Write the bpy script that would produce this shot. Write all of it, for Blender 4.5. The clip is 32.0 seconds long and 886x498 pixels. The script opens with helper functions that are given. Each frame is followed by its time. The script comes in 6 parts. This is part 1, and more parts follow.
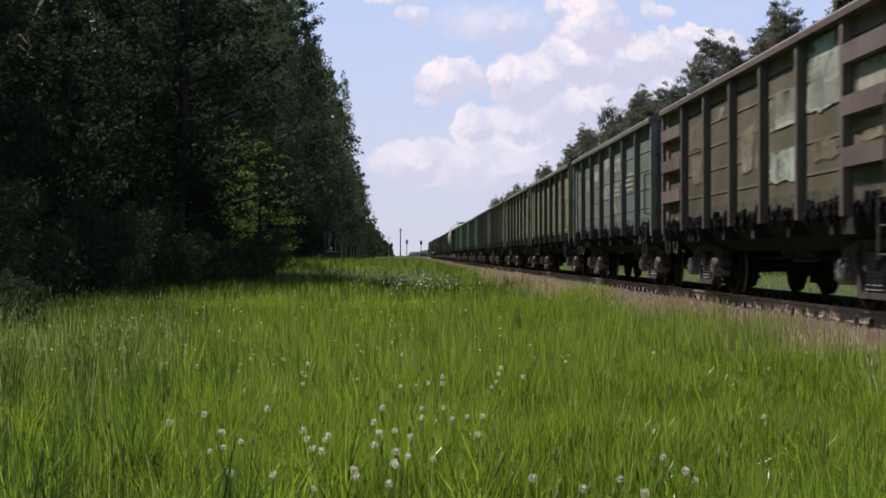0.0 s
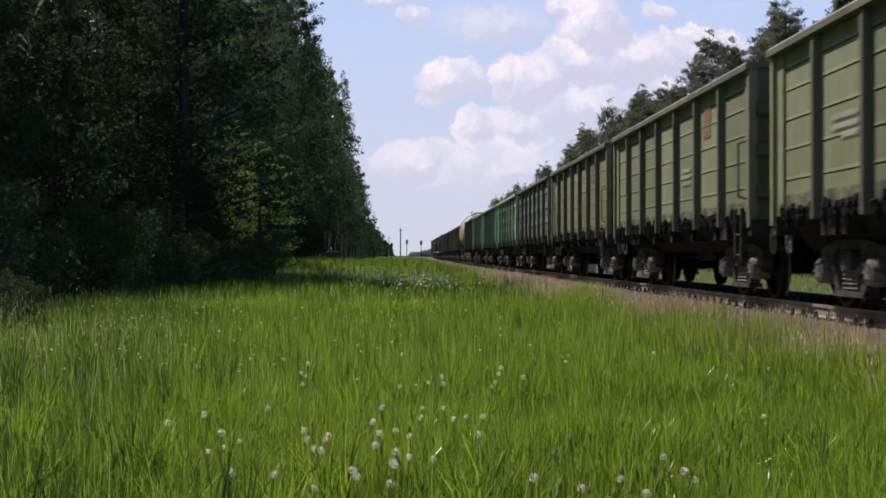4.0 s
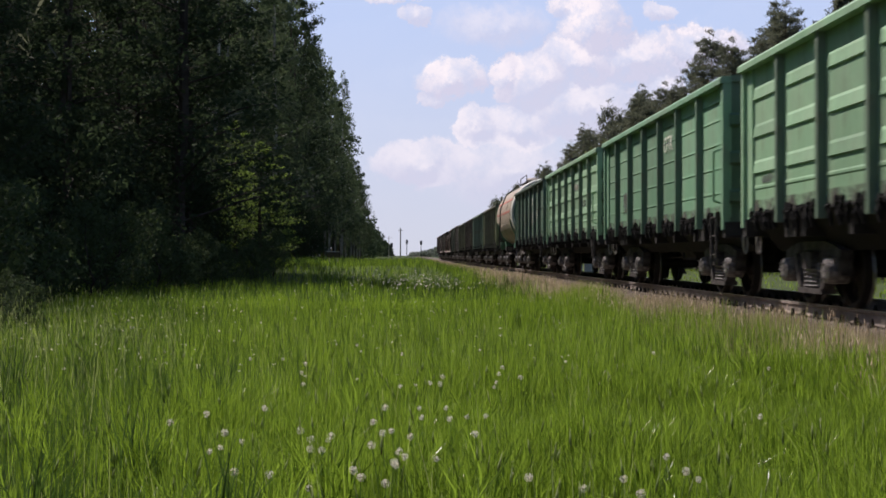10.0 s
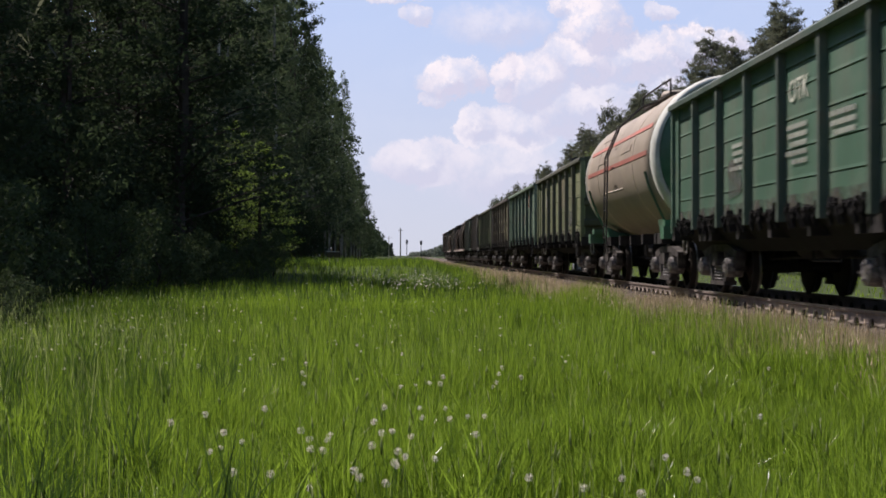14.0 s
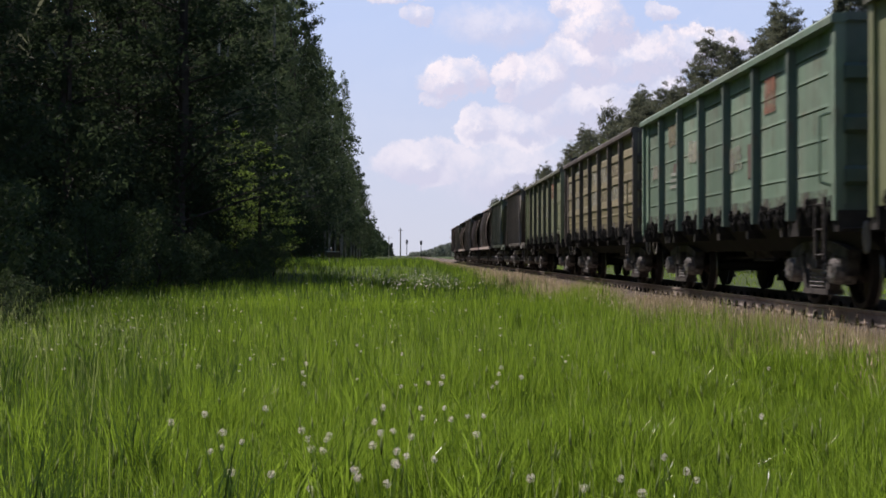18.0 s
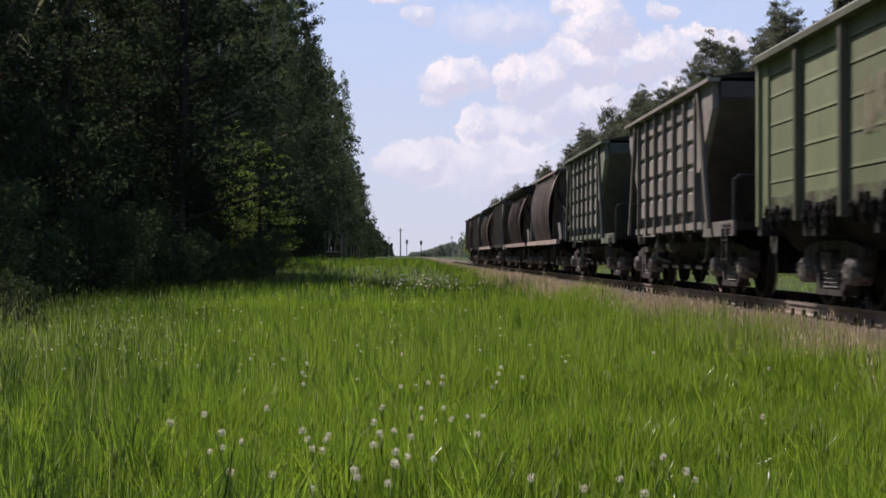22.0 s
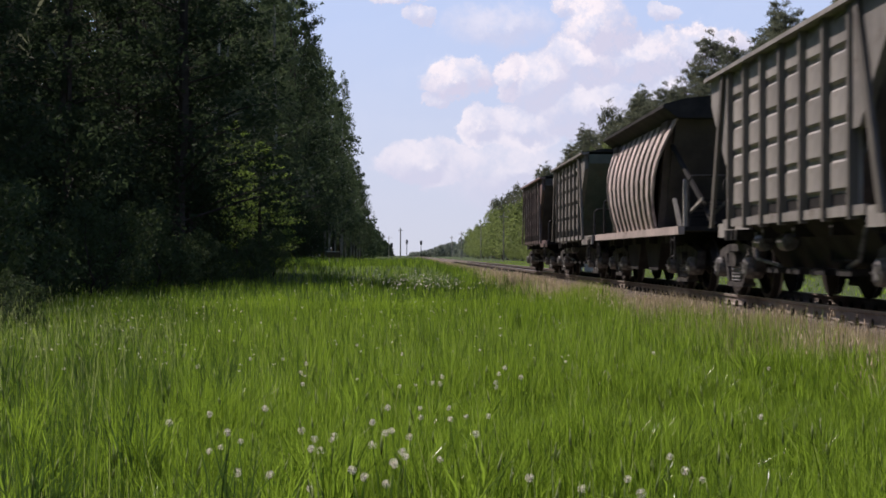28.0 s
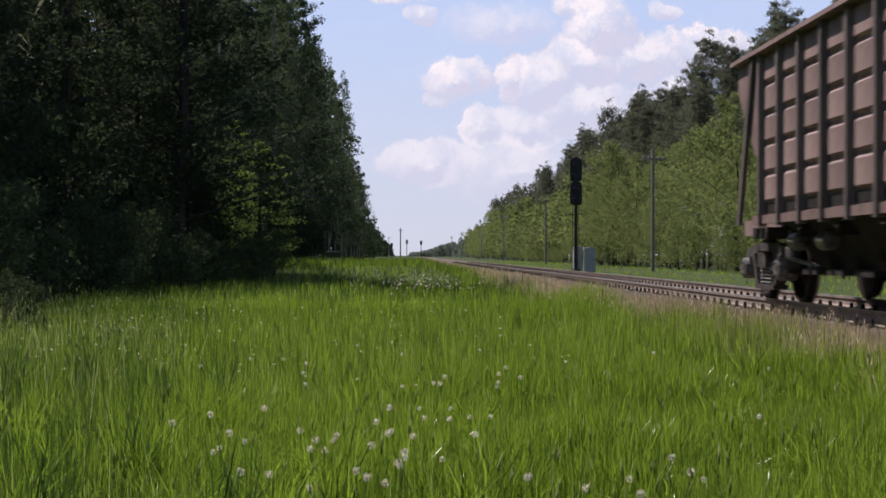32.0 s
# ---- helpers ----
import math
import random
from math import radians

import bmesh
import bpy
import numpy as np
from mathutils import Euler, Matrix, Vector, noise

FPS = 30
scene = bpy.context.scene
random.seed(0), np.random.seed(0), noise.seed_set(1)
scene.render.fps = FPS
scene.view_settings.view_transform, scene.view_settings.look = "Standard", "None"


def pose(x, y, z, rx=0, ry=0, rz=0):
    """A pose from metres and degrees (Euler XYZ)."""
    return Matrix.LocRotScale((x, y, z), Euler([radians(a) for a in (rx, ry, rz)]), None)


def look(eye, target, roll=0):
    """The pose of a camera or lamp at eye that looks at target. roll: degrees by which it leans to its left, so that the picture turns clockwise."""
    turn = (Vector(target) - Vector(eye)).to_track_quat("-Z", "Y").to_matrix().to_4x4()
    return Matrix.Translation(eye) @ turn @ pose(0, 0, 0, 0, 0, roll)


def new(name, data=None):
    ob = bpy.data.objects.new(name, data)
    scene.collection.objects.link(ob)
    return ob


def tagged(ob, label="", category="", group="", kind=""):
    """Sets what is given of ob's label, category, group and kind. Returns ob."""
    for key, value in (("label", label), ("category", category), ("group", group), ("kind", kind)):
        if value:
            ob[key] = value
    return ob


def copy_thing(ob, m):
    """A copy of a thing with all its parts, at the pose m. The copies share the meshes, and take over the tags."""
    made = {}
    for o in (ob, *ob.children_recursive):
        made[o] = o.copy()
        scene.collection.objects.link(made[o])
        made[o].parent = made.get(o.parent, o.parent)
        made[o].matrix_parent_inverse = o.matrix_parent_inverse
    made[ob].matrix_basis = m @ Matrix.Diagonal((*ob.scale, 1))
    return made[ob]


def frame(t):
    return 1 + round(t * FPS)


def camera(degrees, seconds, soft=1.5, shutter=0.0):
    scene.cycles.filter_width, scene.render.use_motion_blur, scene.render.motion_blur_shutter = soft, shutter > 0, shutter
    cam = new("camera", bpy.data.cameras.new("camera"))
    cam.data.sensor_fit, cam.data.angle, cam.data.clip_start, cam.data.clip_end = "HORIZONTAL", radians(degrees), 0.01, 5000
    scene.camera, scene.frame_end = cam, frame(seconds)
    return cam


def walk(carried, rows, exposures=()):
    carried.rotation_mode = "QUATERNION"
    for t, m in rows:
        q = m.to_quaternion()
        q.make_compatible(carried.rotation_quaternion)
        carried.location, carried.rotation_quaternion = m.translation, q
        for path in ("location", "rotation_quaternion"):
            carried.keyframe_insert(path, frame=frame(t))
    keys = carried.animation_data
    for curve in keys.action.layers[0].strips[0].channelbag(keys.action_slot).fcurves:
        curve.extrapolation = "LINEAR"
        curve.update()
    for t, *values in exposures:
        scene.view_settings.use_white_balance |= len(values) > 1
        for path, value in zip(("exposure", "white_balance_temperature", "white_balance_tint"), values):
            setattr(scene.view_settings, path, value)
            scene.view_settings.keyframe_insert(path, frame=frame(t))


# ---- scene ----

# The camera stands on a tripod in the meadow beside a single railway track.
# x: across the track to its far side, y: along the track, away from the camera, z: up from the meadow.
cam = camera(36.48, 32.0, soft=1.7, shutter=0.5)
EYE_Z = 1.25
CAM_POSE = look((0, 0, EYE_Z), (math.tan(radians(1.528)), 1.0, EYE_Z + math.tan(radians(0.265))))
walk(cam, [(0, CAM_POSE), (32, CAM_POSE)], exposures=[(0, 0.36, 6550, 21), (32, 0.36, 6550, 21)])

# ---------- light ----------
SUN_ELEV, SUN_LEFT = 54.0, 43.0      # the sun stands ahead of the camera, a little to the forest's side
world = bpy.data.worlds.new("sky")
scene.world = world
world.use_nodes = True
wn = world.node_tree.nodes
sky = wn.new("ShaderNodeTexSky")
sky.sky_type, sky.sun_disc = "NISHITA", False
sky.sun_elevation, sky.sun_rotation = radians(SUN_ELEV), radians(-SUN_LEFT)
sky.air_density, sky.dust_density, sky.ozone_density = 1.0, 0.5, 1.5
wn["Background"].inputs["Strength"].default_value = 0.09
world.node_tree.links.new(sky.outputs[0], wn["Background"].inputs["Color"])
sun_data = bpy.data.lights.new("sun", "SUN")
sun_data.energy, sun_data.angle, sun_data.color = 4.6, radians(0.6), (1.0, 0.95, 0.86)
sun_way = Vector((-math.sin(radians(SUN_LEFT)) * math.cos(radians(SUN_ELEV)),
                  math.cos(radians(SUN_LEFT)) * math.cos(radians(SUN_ELEV)), math.sin(radians(SUN_ELEV))))
new("sun", sun_data).matrix_world = look(sun_way * 100, (0, 0, 0))

# ---------- materials ----------
def material(name):
    m = bpy.data.materials.new(name)
    m.use_nodes = True
    return m, m.node_tree.nodes, m.node_tree.links, m.node_tree.nodes["Principled BSDF"]


def noise_node(n, l, scale, detail=5.0, coord="Object", rough=0.6):
    tc, nz = n.new("ShaderNodeTexCoord"), n.new("ShaderNodeTexNoise")
    nz.inputs["Scale"].default_value, nz.inputs["Detail"].default_value, nz.inputs["Roughness"].default_value = scale, detail, rough
    l.new(tc.outputs[coord], nz.inputs["Vector"])
    return nz


def ramp(n, l, source, stops):
    r = n.new("ShaderNodeValToRGB")
    while len(r.color_ramp.elements) < len(stops):
        r.color_ramp.elements.new(0.5)
    for e, (p, c) in zip(r.color_ramp.elements, stops):
        e.position, e.color = p, (*c, 1)
    l.new(source, r.inputs[0])
    return r


def mix_rgb(n, l, fac, a, b, kind="MIX"):
    m = n.new("ShaderNodeMix")
    m.data_type, m.blend_type = "RGBA", kind
    for sock, v in ((m.inputs[0], fac), (m.inputs[6], a), (m.inputs[7], b)):
        if hasattr(v, "default_value") or hasattr(v, "is_output"):
            l.new(v, sock)
        else:
            sock.default_value = v if isinstance(v, (int, float)) else (*v, 1)
    return m.outputs[2]


def bump_on(n, l, bsdf, height, strength, distance):
    b = n.new("ShaderNodeBump")
    b.inputs["Strength"].default_value, b.inputs["Distance"].default_value = strength, distance
    l.new(height, b.inputs["Height"])
    l.new(b.outputs[0], bsdf.inputs["Normal"])


def rough_mat(name, a, b, scale, rough=0.8, metal=0.0, fine=60.0, bump=0.3, dist=0.004, coord="Object", vary=0.0):
    """Two-colour mottled surface with a fine relief."""
    m, n, l, bs = material(name)
    big, small = noise_node(n, l, scale, coord=coord), noise_node(n, l, fine, coord=coord)
    c = ramp(n, l, big.outputs[0], [(0.33, a), (0.68, b)]).outputs[0]
    c = mix_rgb(n, l, 0.35, c, ramp(n, l, small.outputs[0], [(0.3, (0.35, 0.35, 0.35)), (0.7, (1, 1, 1))]).outputs[0], "MULTIPLY")
    if vary:
        info, hsv, mp = n.new("ShaderNodeObjectInfo"), n.new("ShaderNodeHueSaturation"), n.new("ShaderNodeMapRange")
        mp.inputs[3].default_value, mp.inputs[4].default_value = 1 - vary, 1 + vary
        l.new(info.outputs["Random"], mp.inputs[0])
        l.new(mp.outputs[0], hsv.inputs["Value"])
        l.new(c, hsv.inputs["Color"])
        c = hsv.outputs[0]
    l.new(c, bs.inputs["Base Color"])
    bs.inputs["Roughness"].default_value, bs.inputs["Metallic"].default_value = rough, metal
    bs.inputs["Specular IOR Level"].default_value = 0.5 if rough < 0.6 else 0.2
    bump_on(n, l, bs, small.outputs[0], bump, dist)
    return m


def paint(name, col, worn=0.5, rust=(0.09, 0.045, 0.025), faded=None):
    """Weathered wagon paint: faded blotches, rust freckles and dust streaks running down."""
    m, n, l, bs = material(name)
    faded = faded or tuple(min(1, c * 1.3 + 0.035) for c in col)
    big, mid, fine = noise_node(n, l, 0.55), noise_node(n, l, 3.2), noise_node(n, l, 38.0)
    streak = noise_node(n, l, 1.0)
    mp = n.new("ShaderNodeMapping")
    mp.inputs["Scale"].default_value = (9.0, 9.0, 0.7)
    l.new(streak.inputs["Vector"].links[0].from_socket, mp.inputs[0])
    l.new(mp.outputs[0], streak.inputs["Vector"])
    c = mix_rgb(n, l, ramp(n, l, big.outputs[0], [(0.35, (0, 0, 0)), (0.7, (1, 1, 1))]).outputs[0], col, faded)
    c = mix_rgb(n, l, ramp(n, l, streak.outputs[0], [(0.42, (0, 0, 0)), (0.72, (0.75 * worn,) * 3)]).outputs[0], c, tuple(0.45 * q + 0.02 for q in col))
    c = mix_rgb(n, l, ramp(n, l, mid.outputs[0], [(0.60, (0, 0, 0)), (0.70, (0.8 * worn,) * 3)]).outputs[0], c, rust)
    c = mix_rgb(n, l, ramp(n, l, fine.outputs[0], [(0.62, (0, 0, 0)), (0.72, (0.5 * worn,) * 3)]).outputs[0], c, rust)
    blot = noise_node(n, l, 1.7, 7.0)       # older coats and scrubbed areas show in soft-edged blotches
    c = mix_rgb(n, l, ramp(n, l, blot.outputs[0], [(0.50, (0, 0, 0)), (0.57, (0.55 * worn,) * 3)]).outputs[0], c, tuple(0.66 * q for q in col))
    scuff = noise_node(n, l, 5.5, 8.0, rough=0.75)      # small pale scuffs and chips
    c = mix_rgb(n, l, ramp(n, l, scuff.outputs[0], [(0.60, (0, 0, 0)), (0.66, (0.55 * worn,) * 3)]).outputs[0], c, tuple(min(1, 1.25 * q + 0.09) for q in col))
    dust = noise_node(n, l, 1.1, 8.0)
    c = mix_rgb(n, l, ramp(n, l, dust.outputs[0], [(0.44, (0, 0, 0)), (0.75, (0.5, 0.5, 0.5))]).outputs[0], c, (0.17, 0.15, 0.12))
    info, hsv, mp2 = n.new("ShaderNodeObjectInfo"), n.new("ShaderNodeHueSaturation"), n.new("ShaderNodeMapRange")
    mp2.inputs[3].default_value, mp2.inputs[4].default_value = 0.78, 1.18
    l.new(info.outputs["Random"], mp2.inputs[0])
    l.new(mp2.outputs[0], hsv.inputs["Value"])
    l.new(c, hsv.inputs["Color"])
    l.new(hsv.outputs[0], bs.inputs["Base Color"])
    bs.inputs["Roughness"].default_value = 0.62
    bump_on(n, l, bs, mid.outputs[0], 0.25, 0.01)
    return m


def leaf_mat(name, dark, light, through_col, amount=0.45, rough=0.55, even=0.6, vary=0.55):
    """Leaf or blade: varies from piece to piece and lets light through."""
    m, n, l, bs = material(name)
    geo, info = n.new("ShaderNodeNewGeometry"), n.new("ShaderNodeObjectInfo")
    nz = noise_node(n, l, 0.35, coord="Object")
    add = n.new("ShaderNodeMath")
    add.operation = "MULTIPLY_ADD"
    add.inputs[1].default_value, add.inputs[2].default_value = vary, 0.125 - vary / 2
    l.new(geo.outputs["Random Per Island"], add.inputs[0])
    s2 = n.new("ShaderNodeMath")
    s2.operation = "MULTIPLY_ADD"
    s2.inputs[1].default_value = 0.3
    l.new(info.outputs["Random"], s2.inputs[0])
    l.new(add.outputs[0], s2.inputs[2])
    s3 = n.new("ShaderNodeMath")
    s3.operation = "MULTIPLY_ADD"
    s3.inputs[1].default_value = 0.7
    l.new(nz.outputs[0], s3.inputs[0])
    l.new(s2.outputs[0], s3.inputs[2])
    c = ramp(n, l, s3.outputs[0], [(0.15, dark), (0.95, light)]).outputs[0]
    l.new(c, bs.inputs["Base Color"])
    bs.inputs["Roughness"].default_value = rough
    bs.inputs["Specular IOR Level"].default_value = 0.4 if rough < 0.6 else 0.15
    tr, mx, out = n.new("ShaderNodeBsdfTranslucent"), n.new("ShaderNodeMixShader"), n["Material Output"]
    l.new(mix_rgb(n, l, even, c, through_col), tr.inputs[0])
    mx.inputs[0].default_value = amount
    l.new(bs.outputs[0], mx.inputs[1])
    l.new(tr.outputs[0], mx.inputs[2])
    l.new(mx.outputs[0], out.inputs[0])
    return m


M_SOIL = rough_mat("meadow_soil", (0.030, 0.050, 0.012), (0.060, 0.085, 0.022), 0.8, 0.95, fine=14.0, bump=0.6, dist=0.03)
M_BALLAST = rough_mat("ballast_bed", (0.075, 0.058, 0.048), (0.15, 0.12, 0.10), 2.5, 0.95, fine=30.0, bump=0.9, dist=0.02)
M_STONE = rough_mat("ballast_stone", (0.070, 0.056, 0.044), (0.21, 0.175, 0.14), 3.0, 0.9, fine=50.0, vary=0.2)
M_RAIL = rough_mat("rail_brown_steel", (0.20, 0.160, 0.135), (0.34, 0.285, 0.25), 3.0, 0.75, 0.0)
M_FASTEN = rough_mat("fastening_oily_steel", (0.038, 0.032, 0.028), (0.080, 0.066, 0.056), 6.0, 0.6, 0.2)
M_RAILTOP = rough_mat("rail_head_steel", (0.45, 0.44, 0.43), (0.6, 0.59, 0.58), 3.0, 0.28, 0.9)
M_SLEEPER = rough_mat("sleeper_concrete", (0.075, 0.060, 0.050), (0.125, 0.104, 0.088), 3.0, 0.92, vary=0.2)
M_UNDER = rough_mat("underframe_black", (0.020, 0.018, 0.018), (0.048, 0.043, 0.040), 2.2, 0.8, 0.0, fine=26)
# Sill and hatches: the shade under the wagon side is in this black.
M_SILL = rough_mat("side_sill_shade_black", (0.008, 0.007, 0.007), (0.020, 0.018, 0.017), 2.2, 0.9, 0.0, fine=26)
M_BOGIE = rough_mat("bogie_cast_steel", (0.024, 0.021, 0.020), (0.115, 0.102, 0.094), 6.0, 0.75, 0.1, fine=22)
M_AXLEBOX = rough_mat("axle_box_dusty_steel", (0.040, 0.037, 0.035), (0.34, 0.315, 0.30), 8.0, 0.5, 0.2, fine=18)
M_WHEEL = rough_mat("wheel_steel", (0.026, 0.021, 0.018), (0.055, 0.045, 0.040), 3.0, 0.65, 0.4, fine=22)
M_TREAD = rough_mat("wheel_tread_steel", (0.16, 0.15, 0.145), (0.26, 0.25, 0.24), 3.0, 0.35, 0.8)
M_BARK = rough_mat("bark_grey_brown", (0.030, 0.024, 0.020), (0.075, 0.062, 0.052), 1.4, 0.95, fine=9.0, bump=0.9, dist=0.03)
M_PINEBARK = rough_mat("bark_pine", (0.09, 0.05, 0.03), (0.19, 0.10, 0.055), 0.9, 0.95, fine=8.0, bump=0.9, dist=0.03)
M_BIRCHBARK = rough_mat("bark_birch", (0.05, 0.045, 0.04), (0.55, 0.53, 0.48), 1.6, 0.85, fine=7.0, bump=0.4)
M_POLE = rough_mat("pole_wood", (0.24, 0.22, 0.19), (0.42, 0.39, 0.35), 1.0, 0.9, fine=20)
M_CABINET = rough_mat("cabinet_grey_paint", (0.50, 0.50, 0.51), (0.62, 0.62, 0.62), 1.5, 0.5, 0.0, bump=0.05)
M_SIGNAL = rough_mat("signal_black", (0.010, 0.010, 0.011), (0.022, 0.022, 0.024), 2.0, 0.55, bump=0.05)
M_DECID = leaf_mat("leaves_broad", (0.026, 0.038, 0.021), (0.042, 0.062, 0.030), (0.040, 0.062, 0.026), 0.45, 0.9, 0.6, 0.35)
M_SHRUB = leaf_mat("leaves_shrub", (0.034, 0.050, 0.025), (0.062, 0.090, 0.040), (0.07, 0.105, 0.035), 0.3, 0.85)
M_BIRCH = leaf_mat("leaves_birch", (0.052, 0.072, 0.042), (0.112, 0.146, 0.078), (0.13, 0.18, 0.075), 0.38, 0.85)
# Broadleaf leaves brightened for the trees in sun; M_DECID is the shaded tone.
M_EDGE = leaf_mat("leaves_edge_tree", (0.045, 0.075, 0.018), (0.105, 0.155, 0.036), (0.24, 0.35, 0.06), 0.55, 0.6)
M_YOUNG = leaf_mat("leaves_bush", (0.080, 0.106, 0.040), (0.172, 0.205, 0.086), (0.25, 0.32, 0.09), 0.48, 0.7)
M_NEEDLE = leaf_mat("needles_pine", (0.058, 0.065, 0.050), (0.118, 0.126, 0.092), (0.17, 0.19, 0.11), 0.45, 0.8)
M_GRASS = leaf_mat("grass_blades", (0.014, 0.036, 0.005), (0.275, 0.400, 0.052), (0.33, 0.53, 0.030), 0.56, 0.25, 0.30, 0.9)
# Forest-side grass; its dark tone also serves as shade in the far meadow.
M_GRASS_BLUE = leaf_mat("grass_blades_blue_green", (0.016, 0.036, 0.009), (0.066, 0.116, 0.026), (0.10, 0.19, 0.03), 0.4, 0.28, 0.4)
M_GRASS_PALE = leaf_mat("grass_blades_pale", (0.17, 0.25, 0.05), (0.38, 0.46, 0.14), (0.42, 0.60, 0.08), 0.5, 0.22, 0.3, 0.9)
# Pale grey-green: distance haze put into the leaf colour.
M_FAR = leaf_mat("leaves_far_hazed", (0.10, 0.118, 0.095), (0.165, 0.185, 0.150), (0.20, 0.24, 0.18), 0.4, 0.85)
M_SEED = leaf_mat("grass_seed_heads", (0.13, 0.19, 0.05), (0.38, 0.42, 0.20), (0.40, 0.46, 0.16), 0.5, 0.75)
M_DRY = leaf_mat("grass_dry", (0.12, 0.10, 0.055), (0.53, 0.445, 0.295), (0.55, 0.45, 0.27), 0.42, 0.7, 0.5, 0.9)
M_DRY_HEAD = leaf_mat("grass_dry_heads", (0.44, 0.36, 0.26), (0.76, 0.64, 0.50), (0.68, 0.56, 0.42), 0.5, 0.7)
M_CLOCK = leaf_mat("dandelion_down", (0.58, 0.54, 0.47), (0.84, 0.79, 0.70), (0.84, 0.78, 0.68), 0.75, 0.9)
M_STEM = leaf_mat("dandelion_stem", (0.17, 0.25, 0.06), (0.24, 0.32, 0.09), (0.28, 0.42, 0.07), 0.5)

# ---------- mesh building ----------
class MB:
    """Collects plain solids into one mesh."""
    def __init__(self):
        self.v, self.f = [], []

    def add(self, vs, fs, m=None):
        o = len(self.v)
        self.v += [tuple(m @ Vector(p)) for p in vs] if m else [tuple(p) for p in vs]
        self.f += [tuple(i + o for i in f) for f in fs]
        return self

    def box(self, x0, x1, y0, y1, z0, z1, m=None):
        vs = [(x, y, z) for x in (x0, x1) for y in (y0, y1) for z in (z0, z1)]
        return self.add(vs, [(0, 1, 3, 2), (4, 6, 7, 5), (0, 4, 5, 1), (2, 3, 7, 6), (0, 2, 6, 4), (1, 5, 7, 3)], m)

    def prism(self, poly, axis, a, b):
        """A polygon in the plane across the axis (0: (y, z), 1: (x, z), 2: (x, y)), drawn out from a to b."""
        k = len(poly)
        def put(p, d):
            return (d, p[0], p[1]) if axis == 0 else (p[0], d, p[1]) if axis == 1 else (p[0], p[1], d)
        vs = [put(p, a) for p in poly] + [put(p, b) for p in poly]
        fs = [tuple(range(k)), tuple(range(2 * k - 1, k - 1, -1))] + [(i, i + k, (i + 1) % k + k, (i + 1) % k) for i in range(k)]
        return self.add(vs, fs)

    def tube(self, p0, p1, r0, r1=None, n=8, caps=True):
        p0, p1, r1 = Vector(p0), Vector(p1), r0 if r1 is None else r1
        q = (p1 - p0).to_track_quat("Z", "Y")
        ring = [Vector((math.cos(2 * math.pi * i / n), math.sin(2 * math.pi * i / n), 0)) for i in range(n)]
        vs = [p0 + q @ (c * r0) for c in ring] + [p1 + q @ (c * r1) for c in ring]
        fs = [(i, (i + 1) % n, (i + 1) % n + n, i + n) for i in range(n)]
        if caps:
            fs += [tuple(range(n - 1, -1, -1)), tuple(range(n, 2 * n))]
        return self.add(vs, fs)

    def path(self, pts, r, n=6):
        for a, b in zip(pts, pts[1:]):
            self.tube(a, b, r, r, n)
        return self

    def lathe(self, prof, axis, n=20, at=(0, 0, 0)):
        """prof: (radius, distance along the axis) from end to end; closed at both ends."""
        vs, fs, k = [], [], len(prof)
        for i in range(n):
            c, s = math.cos(2 * math.pi * i / n), math.sin(2 * math.pi * i / n)
            for r, d in prof:
                p = (d, r * c, r * s) if axis == 0 else (r * s, d, r * c) if axis == 1 else (r * c, r * s, d)
                vs.append((p[0] + at[0], p[1] + at[1], p[2] + at[2]))
        for i in range(n):
            j = (i + 1) % n
            fs += [(i * k + a, j * k + a, j * k + a + 1, i * k + a + 1) for a in range(k - 1)]
        fs += [tuple(i * k for i in range(n - 1, -1, -1)), tuple(i * k + k - 1 for i in range(n))]
        return self.add(vs, fs)

    def mesh(self, name, mat, smooth=False):
        me = bpy.data.meshes.new(name)
        me.from_pydata(self.v, [], self.f)
        bm = bmesh.new()
        bm.from_mesh(me)
        bmesh.ops.recalc_face_normals(bm, faces=bm.faces)
        bm.to_mesh(me)
        bm.free()
        if smooth:
            me.shade_smooth()
        me.materials.append(mat)
        return me


def part(name, mb, mat, parent, label="", at=(0, 0, 0), smooth=False):
    """Links a builder's solids, or a ready mesh, as one mesh object under a thing or a part."""
    ob = new(name, mb.mesh(name, mat, smooth) if isinstance(mb, MB) else mb)
    ob.parent, ob.location = parent, at
    return tagged(ob, label)


def thing(name, label, category, group="", m=None):
    ob = new(name)
    ob.empty_display_size = 0.2
    if m:
        ob.matrix_basis = m
    return tagged(ob, label, category, group)


def quick_mesh(name, verts, faces, mat):
    """Large meshes of equal faces from arrays."""
    verts, faces = np.asarray(verts, np.float32), np.asarray(faces, np.int32)
    me = bpy.data.meshes.new(name)
    k = faces.shape[1]
    me.vertices.add(len(verts)), me.loops.add(faces.size), me.polygons.add(len(faces))
    me.vertices.foreach_set("co", verts.ravel())
    me.loops.foreach_set("vertex_index", faces.ravel())
    me.polygons.foreach_set("loop_start", np.arange(0, faces.size, k, dtype=np.int32))
    me.update(calc_edges=True)
    me.materials.append(mat)
    return me

# ---------- ground ----------
TRACK_X, RAIL_Z = 6.48, 0.575
GRADE_Z = 0.25                       # the far side of the track lies higher than the meadow


def smooth01(a, b, x):
    t = np.clip((x - a) / (b - a), 0, 1)
    return t * t * (3 - 2 * t)


